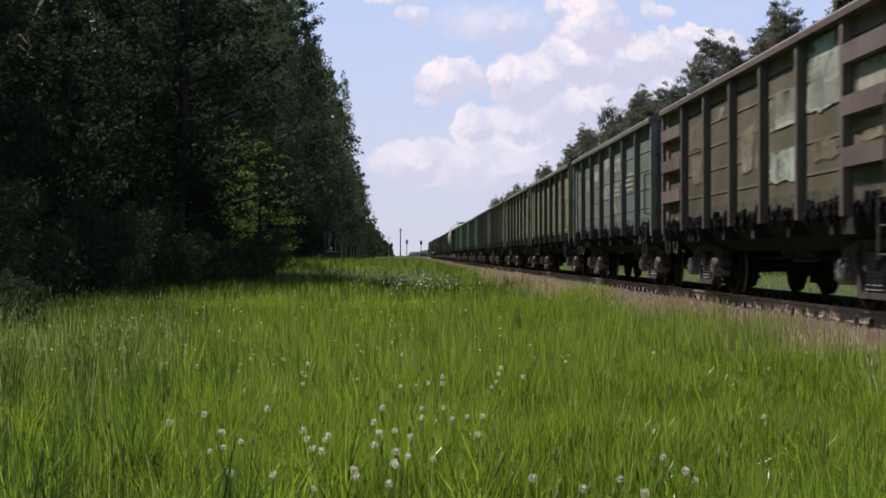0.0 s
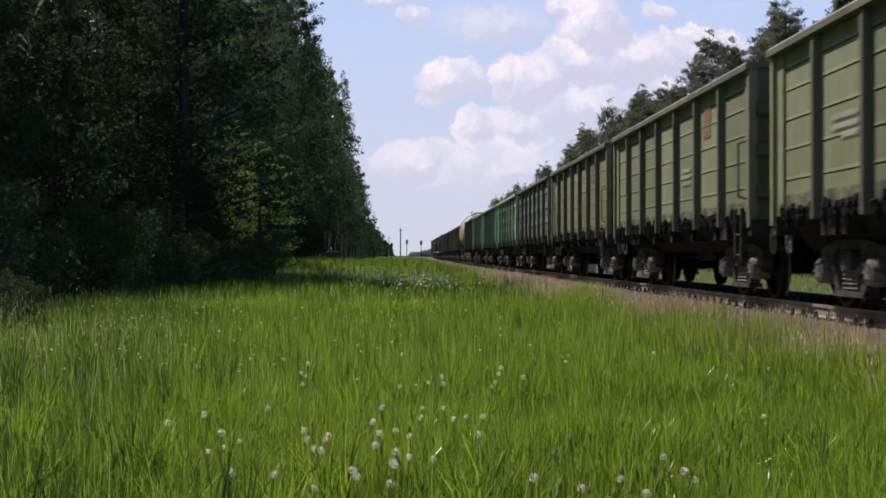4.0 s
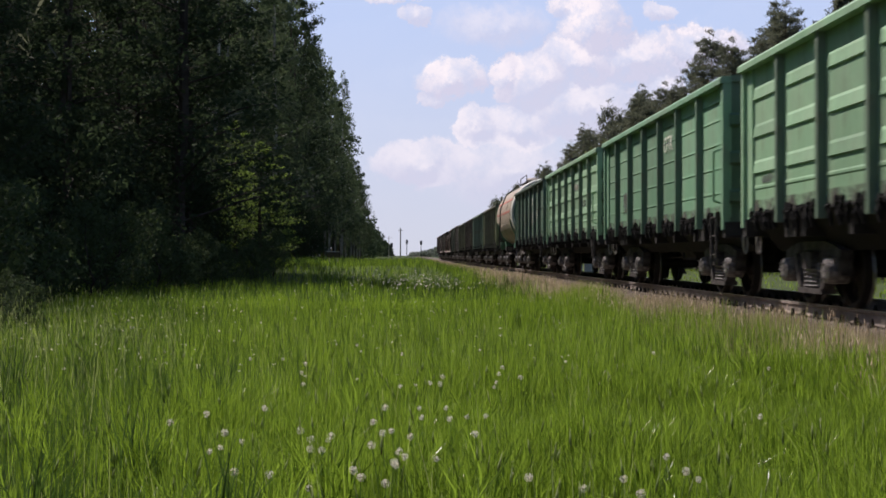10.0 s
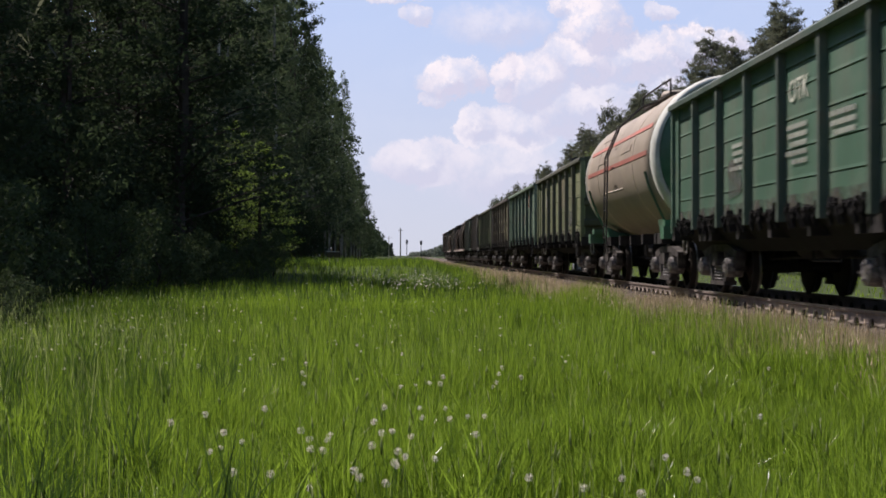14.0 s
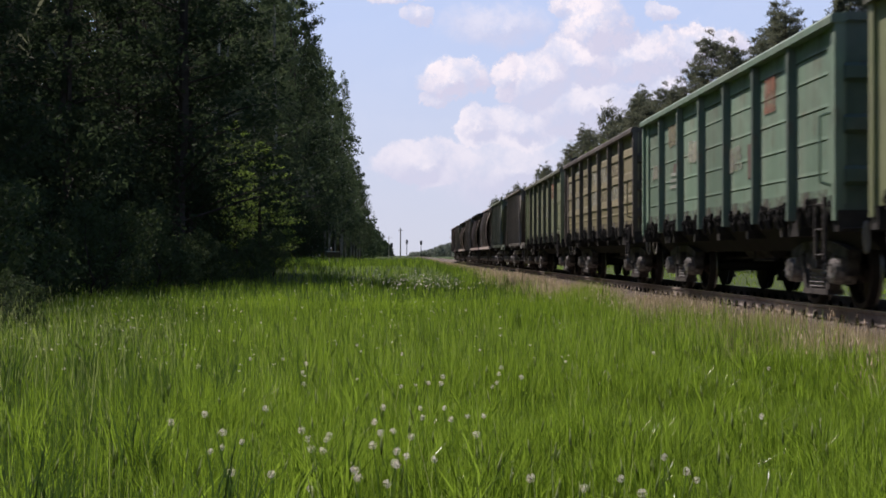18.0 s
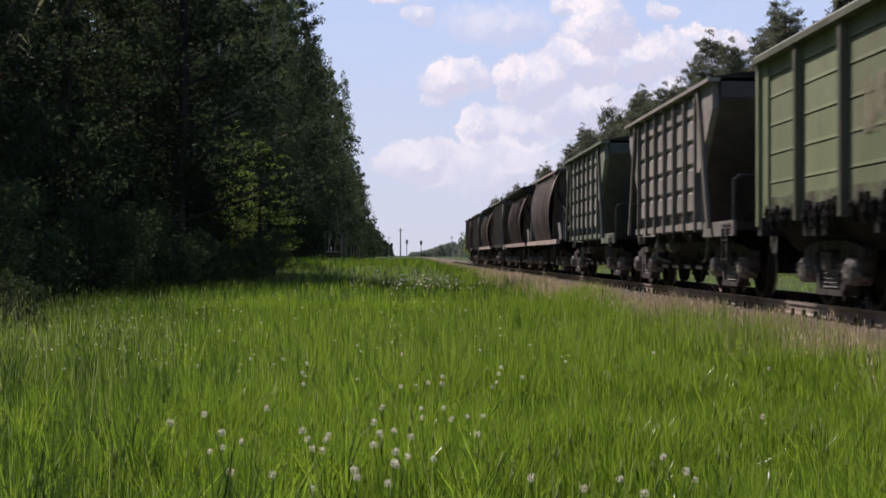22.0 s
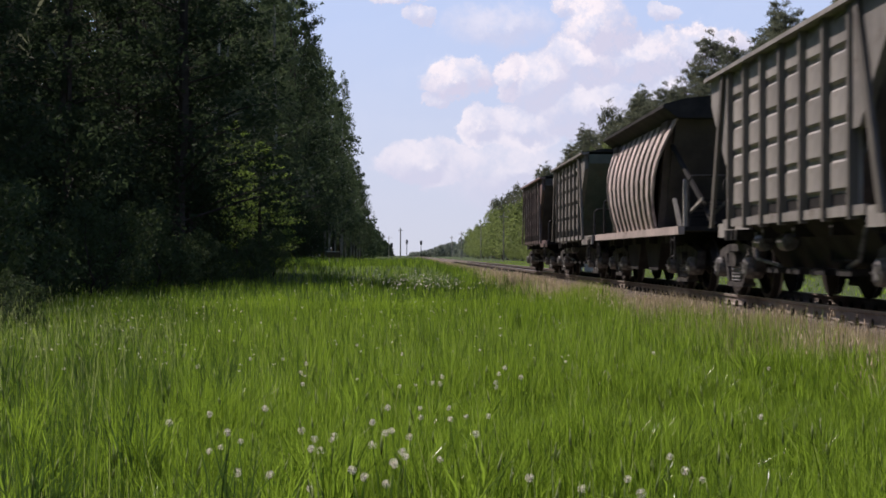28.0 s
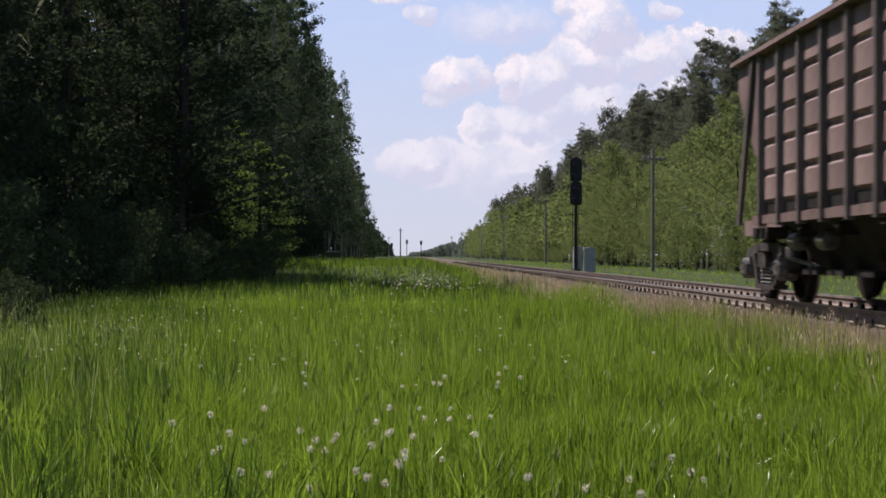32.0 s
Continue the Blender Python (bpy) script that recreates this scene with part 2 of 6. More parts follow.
def ground_z(x, y):
    """Height of the ground sheet: flat meadow, a low bank under the track, the strip before the far wood."""
    x, y = np.asarray(x, float), np.asarray(y, float)
    z = GRADE_Z * smooth01(2.2, 4.4, x)
    z = z + 0.05 * np.sin(x * 0.9 + y * 0.23) * np.sin(y * 0.31 + 1.0) * (1 - smooth01(2.5, 4.0, x))
    z = z + 0.72 * smooth01(53, 67, y) * (1 - 0.5 * smooth01(85, 150, y)) * (1 - smooth01(0.8, 3.6, x))   # low cross bank
    z = z - 0.10 * smooth01(9.0, 10.5, x) * (1 - smooth01(14, 17, x))
    return z


def axis_steps(stops):
    out = []
    for a, b, step in stops:
        out += list(np.arange(a, b, step))
    return np.array(out + [stops[-1][1]])


gx = axis_steps([(-2500, -300, 400), (-300, -40, 20), (-40, -12, 2), (-12, 14, 0.5), (14, 40, 2), (40, 300, 20), (300, 2500, 400)])
gy = axis_steps([(-600, -60, 90), (-60, 0, 10), (0, 60, 0.8), (60, 160, 2.5), (160, 700, 20), (700, 4200, 250)])
GX, GY = np.meshgrid(gx, gy)
gv = np.stack([GX, GY, ground_z(GX, GY)], -1).reshape(-1, 3)
nx = len(gx)
gi = (np.arange(len(gy) - 1)[:, None] * nx + np.arange(nx - 1)[None, :]).ravel()
gf = np.stack([gi, gi + 1, gi + nx + 1, gi + nx], -1)
ground = tagged(new("ground", quick_mesh("ground", gv, gf, M_SOIL)), "green meadow ground under the grass", "ground", kind="structure")
ground.data.shade_smooth()

# ---------- track ----------
track = tagged(thing("railway_track", "single railway track with rusty rails on concrete sleepers", "railway track"), kind="structure")
bed = MB()
prof = [(-3.0, -0.56), (-2.3, -0.33), (-1.65, -0.205), (1.65, -0.205), (2.3, -0.33), (3.0, -0.56), (3.0, -0.9), (-3.0, -0.9)]
bed.prism([(TRACK_X + a, RAIL_Z + b) for a, b in prof], 1, -40, 900)
part("ballast_bed", bed, M_BALLAST, track, "brown-grey crushed stone ballast")
for side in (-1, 1):
    xr = TRACK_X + side * 0.795
    rail = MB()
    rp = [(-0.066, -0.18), (0.066, -0.18), (0.066, -0.168), (0.012, -0.145), (0.010, -0.05), (0.034, -0.038), (0.034, -0.006), (-0.034, -0.006), (-0.034, -0.038), (-0.010, -0.05), (-0.012, -0.145), (-0.066, -0.168)]
    rail.prism([(xr + a, RAIL_Z + b) for a, b in rp], 1, -40, 900)
    r = part("rail", rail, M_RAIL, track, "rusty steel rail with a worn bright head")
    part("rail_head", MB().box(xr - 0.030, xr + 0.030, -40, 900, RAIL_Z - 0.010, RAIL_Z), M_RAILTOP, r)

# ---------- wagons ----------
PAINTS = {
    "brown": paint("paint_brown_olive", (0.076, 0.072, 0.034), 0.7, faded=(0.105, 0.098, 0.050)),
    "grey": paint("paint_grey_green", (0.122, 0.160, 0.134), 0.6),
    "olive": paint("paint_olive", (0.163, 0.184, 0.090), 0.4),
    "olive_b": paint("paint_olive_pale", (0.173, 0.199, 0.105), 0.35),
    "slate": paint("paint_slate_green", (0.128, 0.158, 0.116), 0.9),
    "green": paint("paint_bright_green", (0.200, 0.355, 0.205), 0.35),
    "green_b": paint("paint_mid_green", (0.145, 0.300, 0.175), 0.35),
    "pine": paint("paint_dark_green", (0.051, 0.123, 0.075), 0.35),
    "moss": paint("paint_moss", (0.158, 0.180, 0.085), 0.45),
    "teal": paint("paint_teal", (0.145, 0.225, 0.158), 0.65),
    "ochre": paint("paint_ochre", (0.205, 0.180, 0.088), 0.7, faded=(0.290, 0.260, 0.165)),
    "hopper_grey": paint("paint_hopper_grey", (0.255, 0.232, 0.212), 0.9),
    "hopper_green": paint("paint_hopper_green", (0.185, 0.225, 0.165), 0.75),
    "hopper_brown": paint("paint_hopper_brown", (0.235, 0.150, 0.142), 0.9),
    "hopper_pink": paint("paint_hopper_dusty_red", (0.360, 0.265, 0.245), 0.75),
    "hopper_rust": paint("paint_hopper_rust", (0.49, 0.395, 0.36), 0.75),
    "cream": paint("paint_cream", (0.435, 0.359, 0.271), 0.15, faded=(0.56, 0.46, 0.36)),
    "tank_green": paint("paint_tank_green", (0.035, 0.140, 0.070), 0.3),
    "red": paint("paint_red", (0.48, 0.15, 0.11), 0.4),
    "white": paint("paint_white", (0.60, 0.62, 0.56), 0.5),
    # Own green and brown, darkened for the shade on the sloping ends.
    "end_green": paint("paint_end_green_darkened", (0.062, 0.080, 0.060), 0.6),
    "end_brown": paint("paint_end_brown_darkened", (0.056, 0.043, 0.041), 0.6),
    "dusty": paint("paint_dusty_grey", (0.25, 0.232, 0.205), 0.8),
    "soot_text": paint("paint_faded_text", (0.30, 0.24, 0.18), 0.6),
}
BASE = PAINTS["olive"]
BODY_HALF, COUPLER_HALF = 6.365, 6.96

# shared small meshes
def wheel_mesh():
    mb = MB()
    for s in (-1, 1):
        d = [(0.10, s * 0.86), (0.13, s * 0.84), (0.14, s * 0.79), (0.37, s * 0.755), (0.41, s * 0.735), (0.41, s * 0.86), (0.47, s * 0.865), (0.478, s * 0.755), (0.502, s * 0.735), (0.47, s * 0.715), (0.12, s * 0.70)]
        mb.lathe([(0.02, s * 0.87)] + d + [(0.02, s * 0.69)], 0, 16)
    mb.tube((-1.06, 0, 0), (1.06, 0, 0), 0.085, n=10)
    for s in (-1, 1):
        for k in range(4):      # lightening marks on the web show the turning
            a = k * math.pi / 2
            mb.tube((s * 0.765, 0.26 * math.cos(a), 0.26 * math.sin(a)), (s * 0.80, 0.26 * math.cos(a), 0.26 * math.sin(a)), 0.045, n=6)
    me = mb.mesh("wheelset", M_WHEEL)
    me.materials.append(M_TREAD)
    for f in me.polygons:
        if math.hypot(f.center[1], f.center[2]) > 0.48:
            f.material_index = 1
    return me


def side_frame_mesh():
    """Cast side frame of a three-piece freight bogie, at one side; y along, z above the rail."""
    mb = MB()
    top = [(-1.20, 0.64), (-1.20, 0.74), (-0.95, 0.80), (-0.55, 0.86), (0.55, 0.86), (0.95, 0.80), (1.20, 0.74), (1.20, 0.64), (0.80, 0.66), (0.46, 0.74), (-0.46, 0.74), (-0.80, 0.66)]
    mb.prism(top, 0, -0.08, 0.08)
    for s in (-1, 1):
        mb.prism([(s * 0.76, 0.68), (s * 0.64, 0.70), (s * 0.40, 0.24), (s * 0.50, 0.18)], 0, -0.10, 0.06)
        mb.prism([(s * 0.31, 0.76), (s * 0.40, 0.76), (s * 0.40, 0.24), (s * 0.31, 0.24)], 0, -0.07, 0.07)
        mb.prism([(s * 1.20, 0.66), (s * 1.16, 0.42), (s * 1.10, 0.42), (s * 1.10, 0.66)], 0, -0.08, 0.08)
        mb.prism([(s * 0.74, 0.68), (s * 0.74, 0.42), (s * 0.68, 0.42), (s * 0.66, 0.68)], 0, -0.08, 0.08)
    mb.box(-0.12, 0.10, -0.52, 0.52, 0.17, 0.24)
    return mb.mesh("side_frame", M_BOGIE)


def axle_box_mesh():
    mb = MB().lathe([(0.10, -0.17), (0.155, -0.15), (0.165, -0.05), (0.165, 0.12), (0.12, 0.14)], 0, 16)
    for a in range(6):
        c, s = 0.10 * math.cos(a * 1.047), 0.10 * math.sin(a * 1.047)
        mb.tube((-0.19, c, s), (-0.14, c, s), 0.016, n=6)
    mb.box(-0.10, 0.10, -0.15, 0.15, 0.08, 0.17)
    return mb.mesh("axle_box", M_AXLEBOX)


def spring_mesh():
    prof = [(0.03, 0.0)]
    for k in range(6):
        prof += [(0.072, k * 0.055 + 0.002), (0.102, k * 0.055 + 0.020), (0.072, k * 0.055 + 0.040)]
    mb = MB().lathe(prof + [(0.03, 0.34)], 2, 7)
    return mb.mesh("spring", M_AXLEBOX)


WHEEL, FRAME, AXBOX, SPRING = wheel_mesh(), side_frame_mesh(), axle_box_mesh(), spring_mesh()
SHOE = MB().prism([(0.0, -0.18), (0.05, -0.18), (0.07, 0.0), (0.05, 0.18), (0.0, 0.18), (0.02, 0.0)], 0, -0.05, 0.05).mesh("brake_shoe", M_UNDER)


def add_bogie(wagon, y):
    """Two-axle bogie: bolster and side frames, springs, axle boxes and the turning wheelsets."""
    bolster = MB().box(-1.18, 1.18, -0.22, 0.22, 0.50, 0.72).box(-0.35, 0.35, -0.35, 0.35, 0.72, 0.86)
    b = part("bogie", bolster, M_BOGIE, wagon, "grimy cast-steel two-axle bogie", (0, y, 0))
    for sx in (-1, 1):
        part("side_frame", FRAME, None, b, at=(sx * 1.02, 0, 0))
        for k in (-0.19, 0.0, 0.19):
            part("spring", SPRING, None, b, at=(sx * 1.04, k, 0.25))
        for sy in (-1, 1):
            ab = part("axle_box", AXBOX, None, b, at=(sx * 1.06, sy * 0.925, 0.475))
            ab.rotation_euler[2] = 0 if sx < 0 else math.pi
            part("brake_shoe", SHOE, None, b, at=(sx * 0.79, sy * 0.925 - sy * 0.57, 0.46)).rotation_euler[2] = 0 if sy < 0 else math.pi
    for sy in (-1, 1):
        w = part("wheelset", WHEEL, None, b, "steel wheelset", (0, sy * 0.925, 0.475))
        w["turns"] = 1
    return b


def add_coupler(wagon, y, s):
    mb = MB().box(-0.10, 0.10, min(y, y + s * 0.35), max(y, y + s * 0.35), 0.92, 1.14)
    mb.prism([(-0.20, 0.86), (0.22, 0.86), (0.26, 1.0), (0.22, 1.2), (-0.20, 1.2), (-0.12, 1.0)], 1, y + s * 0.30, y + s * 0.60)
    part("coupler", mb, M_UNDER, wagon, "heavy automatic coupler")
    part("brake_hose", MB().path([(-0.3, y, 0.95), (-0.3, y + s * 0.18, 0.78), (-0.22, y + s * 0.42, 0.66), (-0.16, y + s * 0.6, 0.74)], 0.025), M_UNDER, wagon)


def underframe(wagon, half, zfloor, width=1.40):
    part("centre_sill", MB().box(-0.20, 0.20, -half, half, 0.80, 1.15), M_UNDER, wagon, "black steel centre sill")
    for y, d in [(-4.33 * half / 6.365, 0.25), (4.33 * half / 6.365, 0.25)] + [(k * half / 3.4, 0.08) for k in range(-2, 3)]:
        part("crossbar", MB().box(-width, width, y - d, y + d, 0.92, zfloor), M_UNDER, wagon)
    part("air_reservoir", MB().lathe([(0.05, -0.55), (0.18, -0.5), (0.21, -0.4), (0.21, 0.4), (0.18, 0.5), (0.05, 0.55)], 1, 14, at=(-0.45, 0.9, 0.82)), M_UNDER, wagon)
    gear = MB().lathe([(0.05, -0.25), (0.17, -0.22), (0.17, 0.22), (0.05, 0.25)], 1, 14, at=(-0.7, -0.8, 0.80))
    gear.path([(-0.5, -3.2, 0.62), (-0.5, 0.0, 0.66), (-0.5, 3.2, 0.62)], 0.025).path([(-0.9, -1.6, 0.95), (-0.9, -1.6, 0.60), (-0.9, -0.4, 0.60), (-0.9, -0.4, 0.95)], 0.022)
    part("brake_gear", gear, M_UNDER, wagon, "brake cylinder and rods")


def ladder_part(wagon, x, y, z0, z1, mat, w=0.34, step=0.30):
    mb = MB()
    for d in (0, w):
        mb.box(x - 0.02, x + 0.02, y + d - 0.02, y + d + 0.02, z0, z1)
    z = z0 + 0.06
    while z < z1:
        mb.tube((x, y, z), (x, y + w, z), 0.014, n=6)
        z += step
    return part("ladder", mb, mat, wagon, "narrow steel ladder")


# gondola panel meshes: y from 0 to 1, stretched to the bay's length
def panel_mesh(kind, ln):
    mb, x0 = MB(), -1.44
    z0, z1 = 1.27, 3.40
    if kind == "plain":             # welded sheets with recessed seams
        poly = [(x0 + 0.05, z0), (x0, z0)]
        for z in (1.66, 2.06, 2.45, 2.84, 3.14):
            poly += [(x0, z - 0.014), (x0 + 0.018, z - 0.008), (x0 + 0.018, z + 0.004), (x0 - 0.006, z + 0.010), (x0, z + 0.05)]
        mb.prism(poly + [(x0, z1), (x0 + 0.05, z1)], 1, 0.0, ln)
    else:                           # flat sheet that carries pressed ridges
        mb.prism([(x0 + 0.05, z0), (x0, z0), (x0, 1.61), (x0 - 0.010, 1.63), (x0 - 0.010, 1.66), (x0, 1.68), (x0, z1), (x0 + 0.05, z1)], 1, 0.0, ln)
    return mb.mesh("panel", BASE)


def ridge_mesh(ln):
    x0, a, b = -1.44, 0.22, ln - 0.16
    vs = [(x0, a, -0.05), (x0, b, -0.05), (x0, b, 0.14), (x0, a, 0.14), (x0 - 0.026, a + 0.05, -0.042), (x0 - 0.026, b - 0.05, -0.042), (x0 - 0.014, b - 0.05, 0.10), (x0 - 0.014, a + 0.05, 0.10)]
    return MB().add(vs, [(4, 5, 6, 7), (0, 1, 5, 4), (1, 2, 6, 5), (2, 3, 7, 6), (3, 0, 4, 7), (3, 2, 1, 0)]).mesh("ridge", BASE)


RIDGES = (ridge_mesh(1.90), ridge_mesh(1.786))
BAYS = [(-6.365, 1.90)] + [(-4.465 + 1.786 * k, 1.786) for k in range(5)] + [(4.465, 1.90)]
PANELS = {k: (panel_mesh(k, 1.90), panel_mesh(k, 1.786)) for k in ("plain", "pressed")}
POST = MB().prism([(-1.44, -0.075), (-1.545, -0.052), (-1.545, 0.052), (-1.44, 0.075)], 2, 1.12, 3.42).mesh("post", BASE)
CORNER = MB().box(-1.53, -1.42, -0.02, 0.10, 1.08, 3.42).box(-1.475, -1.42, 0.10, 0.42, 1.20, 3.42).mesh("corner_post", BASE)


def worn(name, col, cover=0.5, most=0.6):
    """A flaking coat that lets the paint below show through in patches."""
    m = paint(name, col, 0.5)
    n, l = m.node_tree.nodes, m.node_tree.links
    tr, mx = n.new("ShaderNodeBsdfTransparent"), n.new("ShaderNodeMixShader")
    a, b = noise_node(n, l, 2.4, 9.0), noise_node(n, l, 30.0, 4.0)
    add = n.new("ShaderNodeMath")
    add.operation = "MULTIPLY_ADD"
    add.inputs[1].default_value = 0.35
    l.new(b.outputs[0], add.inputs[0])
    l.new(a.outputs[0], add.inputs[2])
    l.new(ramp(n, l, add.outputs[0], [(0.80 - cover * 0.36, (0, 0, 0)), (1.02 - cover * 0.36, (most, most, most))]).outputs[0], mx.inputs[0])
    l.new(tr.outputs[0], mx.inputs[1])
    l.new(n["Principled BSDF"].outputs[0], mx.inputs[2])
    l.new(mx.outputs[0], n["Material Output"].inputs[0])
    return m


M_GRIME = worn("oily_dirt_coat", (0.085, 0.078, 0.066), 0.55, 0.6)
STRIPS = [MB().box(-1.449, -1.441, 0.06, ln - 0.06, 1.272, 1.47).mesh("lower_strip", M_GRIME) for ln in (1.90, 1.786)]


def hatch_mesh(seed):
    """Unloading hatch lid under a bay, hinges and latch lugs hanging from the side sill."""
    r = random.Random(seed)
    mb = MB().prism([(-1.36, 1.22), (-1.36, 1.28), (-0.3, 1.26), (-0.3, 1.20)], 1, 0.12, 1.62)
    mb.prism([(-1.36, 1.16), (-1.47, 1.24), (-1.47, 1.27), (-1.36, 1.27)], 1, 0.10, 1.66)
    for c in (0.26, 0.48, 0.72, 0.98, 1.22, 1.46):          # hinge and latch lugs
        c, h, w = c + r.uniform(-0.06, 0.06), r.uniform(0.02, 0.13), r.uniform(0.011, 0.024)
        mb.prism([(-1.48, 1.16), (-1.51, 1.24), (-1.49, 1.27 + h), (-1.445, 1.27 + h), (-1.42, 1.12)], 1, c - w, c + w)
        k = c + r.choice((-0.07, 0.07))
        mb.prism([(-1.46, 1.02), (-1.50, 1.14), (-1.47, 1.24 + h * 0.5), (-1.42, 1.06)], 1, k - w * 0.8, k + w * 0.8)
        mb.tube((-1.48, c - 0.10, 1.27 + h * 0.35), (-1.48, c + 0.06, 1.26), 0.018, n=5)
    return mb.mesh("hatch", M_SILL)


HATCHES = [hatch_mesh(k) for k in range(4)]


def gondola(kind, braced=False):
    g = thing("gondola_wagon", "", "freight wagon", "wagons of the freight train")
    for i, (y, ln) in enumerate(BAYS):
        sheet = part("panel", PANELS[kind][0 if ln > 1.8 else 1], None, g, at=(0, y, 0))
        if kind == "pressed":
            for z in (1.90, 2.42, 2.96):
                part("ridge", RIDGES[0 if ln > 1.8 else 1], None, sheet, at=(0, 0, z))
        part("lower_strip", STRIPS[0 if ln > 1.8 else 1], None, sheet)
        if i:
            part("post", POST, None, g, at=(0, y, 0))
        part("hatch", HATCHES[(i * 3 + 1) % 4], None, g, at=(0, y + 0.06, 0))
    for s in (-1, 1):
        c = part("corner_post", CORNER, None, g, at=(0, s * 6.365, 0))
        if s > 0:
            c.matrix_basis = Matrix.Translation((0, 6.365, 0)) @ Matrix.Scale(-1, 4, (0, 1, 0))
    far = MB().box(1.42, 1.47, -6.365, 6.365, 1.20, 3.40)
    for y, _ in BAYS[1:]:
        far.box(1.47, 1.565, y - 0.08, y + 0.08, 1.08, 3.42)
    part("far_side_wall", far, BASE, g)
    chord = MB().prism([(-1.58, 3.37), (-1.58, 3.45), (-1.55, 3.485), (-1.40, 3.485), (-1.40, 3.37)], 1, -6.40, 6.40)
    part("top_chord", chord, BASE, g)
    part("far_top_chord", MB().box(1.40, 1.57, -6.40, 6.40, 3.40, 3.50), BASE, g)
    for s in (-1, 1):
        y = s * 6.30
        poly = [(y - s * 0.02, 1.20), (y + s * 0.05, 1.20)]
        for z in (1.6, 2.2, 2.8):
            poly += [(y + s * 0.05, z - 0.12), (y + s * 0.13, z - 0.07), (y + s * 0.13, z + 0.07), (y + s * 0.05, z + 0.12)]
        e = MB().prism(poly + [(y + s * 0.05, 3.40), (y + s * 0.10, 3.40), (y + s * 0.10, 3.50), (y - s * 0.02, 3.50)], 0, -1.42, 1.42)
        part("end_wall", e, BASE, g)
        part("end_sill", MB().box(-1.5, 1.5, min(y - s * 0.1, y + s * 0.10), max(y - s * 0.1, y + s * 0.10), 0.95, 1.20), M_UNDER, g)
        add_coupler(g, s * 6.40, s)
        loop = [(-1.22 + 0.05 * math.cos(a), s * 6.56 + 0.07 * math.cos(a), 0.88 + 0.18 * math.sin(a)) for a in [k * math.pi / 7 for k in range(15)]]
        part("grab_loop", MB().path(loop, 0.018, 5), PAINTS["dusty"], g, "pale bent grab loop at the wagon corner")
    part("floor", MB().box(-1.42, 1.42, -6.30, 6.30, 1.28, 1.33), M_UNDER, g)
    part("side_sill", MB().prism([(-1.36, 1.27), (-1.36, 1.17), (-0.95, 0.74), (-0.85, 0.74), (-1.20, 1.27)], 1, -6.30, 6.30), M_SILL, g, "black hatch row sloping in under the side")
    underframe(g, 6.30, 1.27)
    ladder_part(g, -1.58, -6.16, 0.62, 1.36, M_BOGIE)
    part("handrail", MB().path([(-1.47, -6.05, 1.50), (-1.60, -6.05, 1.54), (-1.60, -6.05, 2.32), (-1.47, -6.05, 2.36)], 0.018), BASE, g)
    part("uncoupling_lever", MB().path([(-1.45, -6.44, 0.98), (-0.4, -6.46, 1.02), (-0.2, -6.62, 0.95)], 0.018), M_UNDER, g)
    if braced:
        for y0, y1 in ((-6.30, -4.55), (4.55, 6.30)):
            for z in (1.78, 2.36, 2.95):
                part("brace", MB().box(-1.555, -1.44, y0, y1, z - 0.11, z + 0.11), BASE, g, "wide horizontal stiffening bar")
    for s in (-1, 1):
        add_bogie(g, s * 4.33)
    return g


def pillow_mesh(ln, h):
    """Pressed cushion of the sheet between two ribs: a raised field with sloping rims."""
    x0, d, e = -1.40, 0.045, 0.035
    vs = [(x0, 0, 0), (x0, ln, 0), (x0, ln, h), (x0, 0, h), (x0 - d, e, e), (x0 - d, ln - e, e), (x0 - d * 0.9, ln - e, h - e), (x0 - d * 0.9, e, h - e)]
    return MB().add(vs, [(4, 5, 6, 7), (0, 1, 5, 4), (1, 2, 6, 5), (2, 3, 7, 6), (3, 0, 4, 7), (3, 2, 1, 0)]).mesh("panel", BASE)


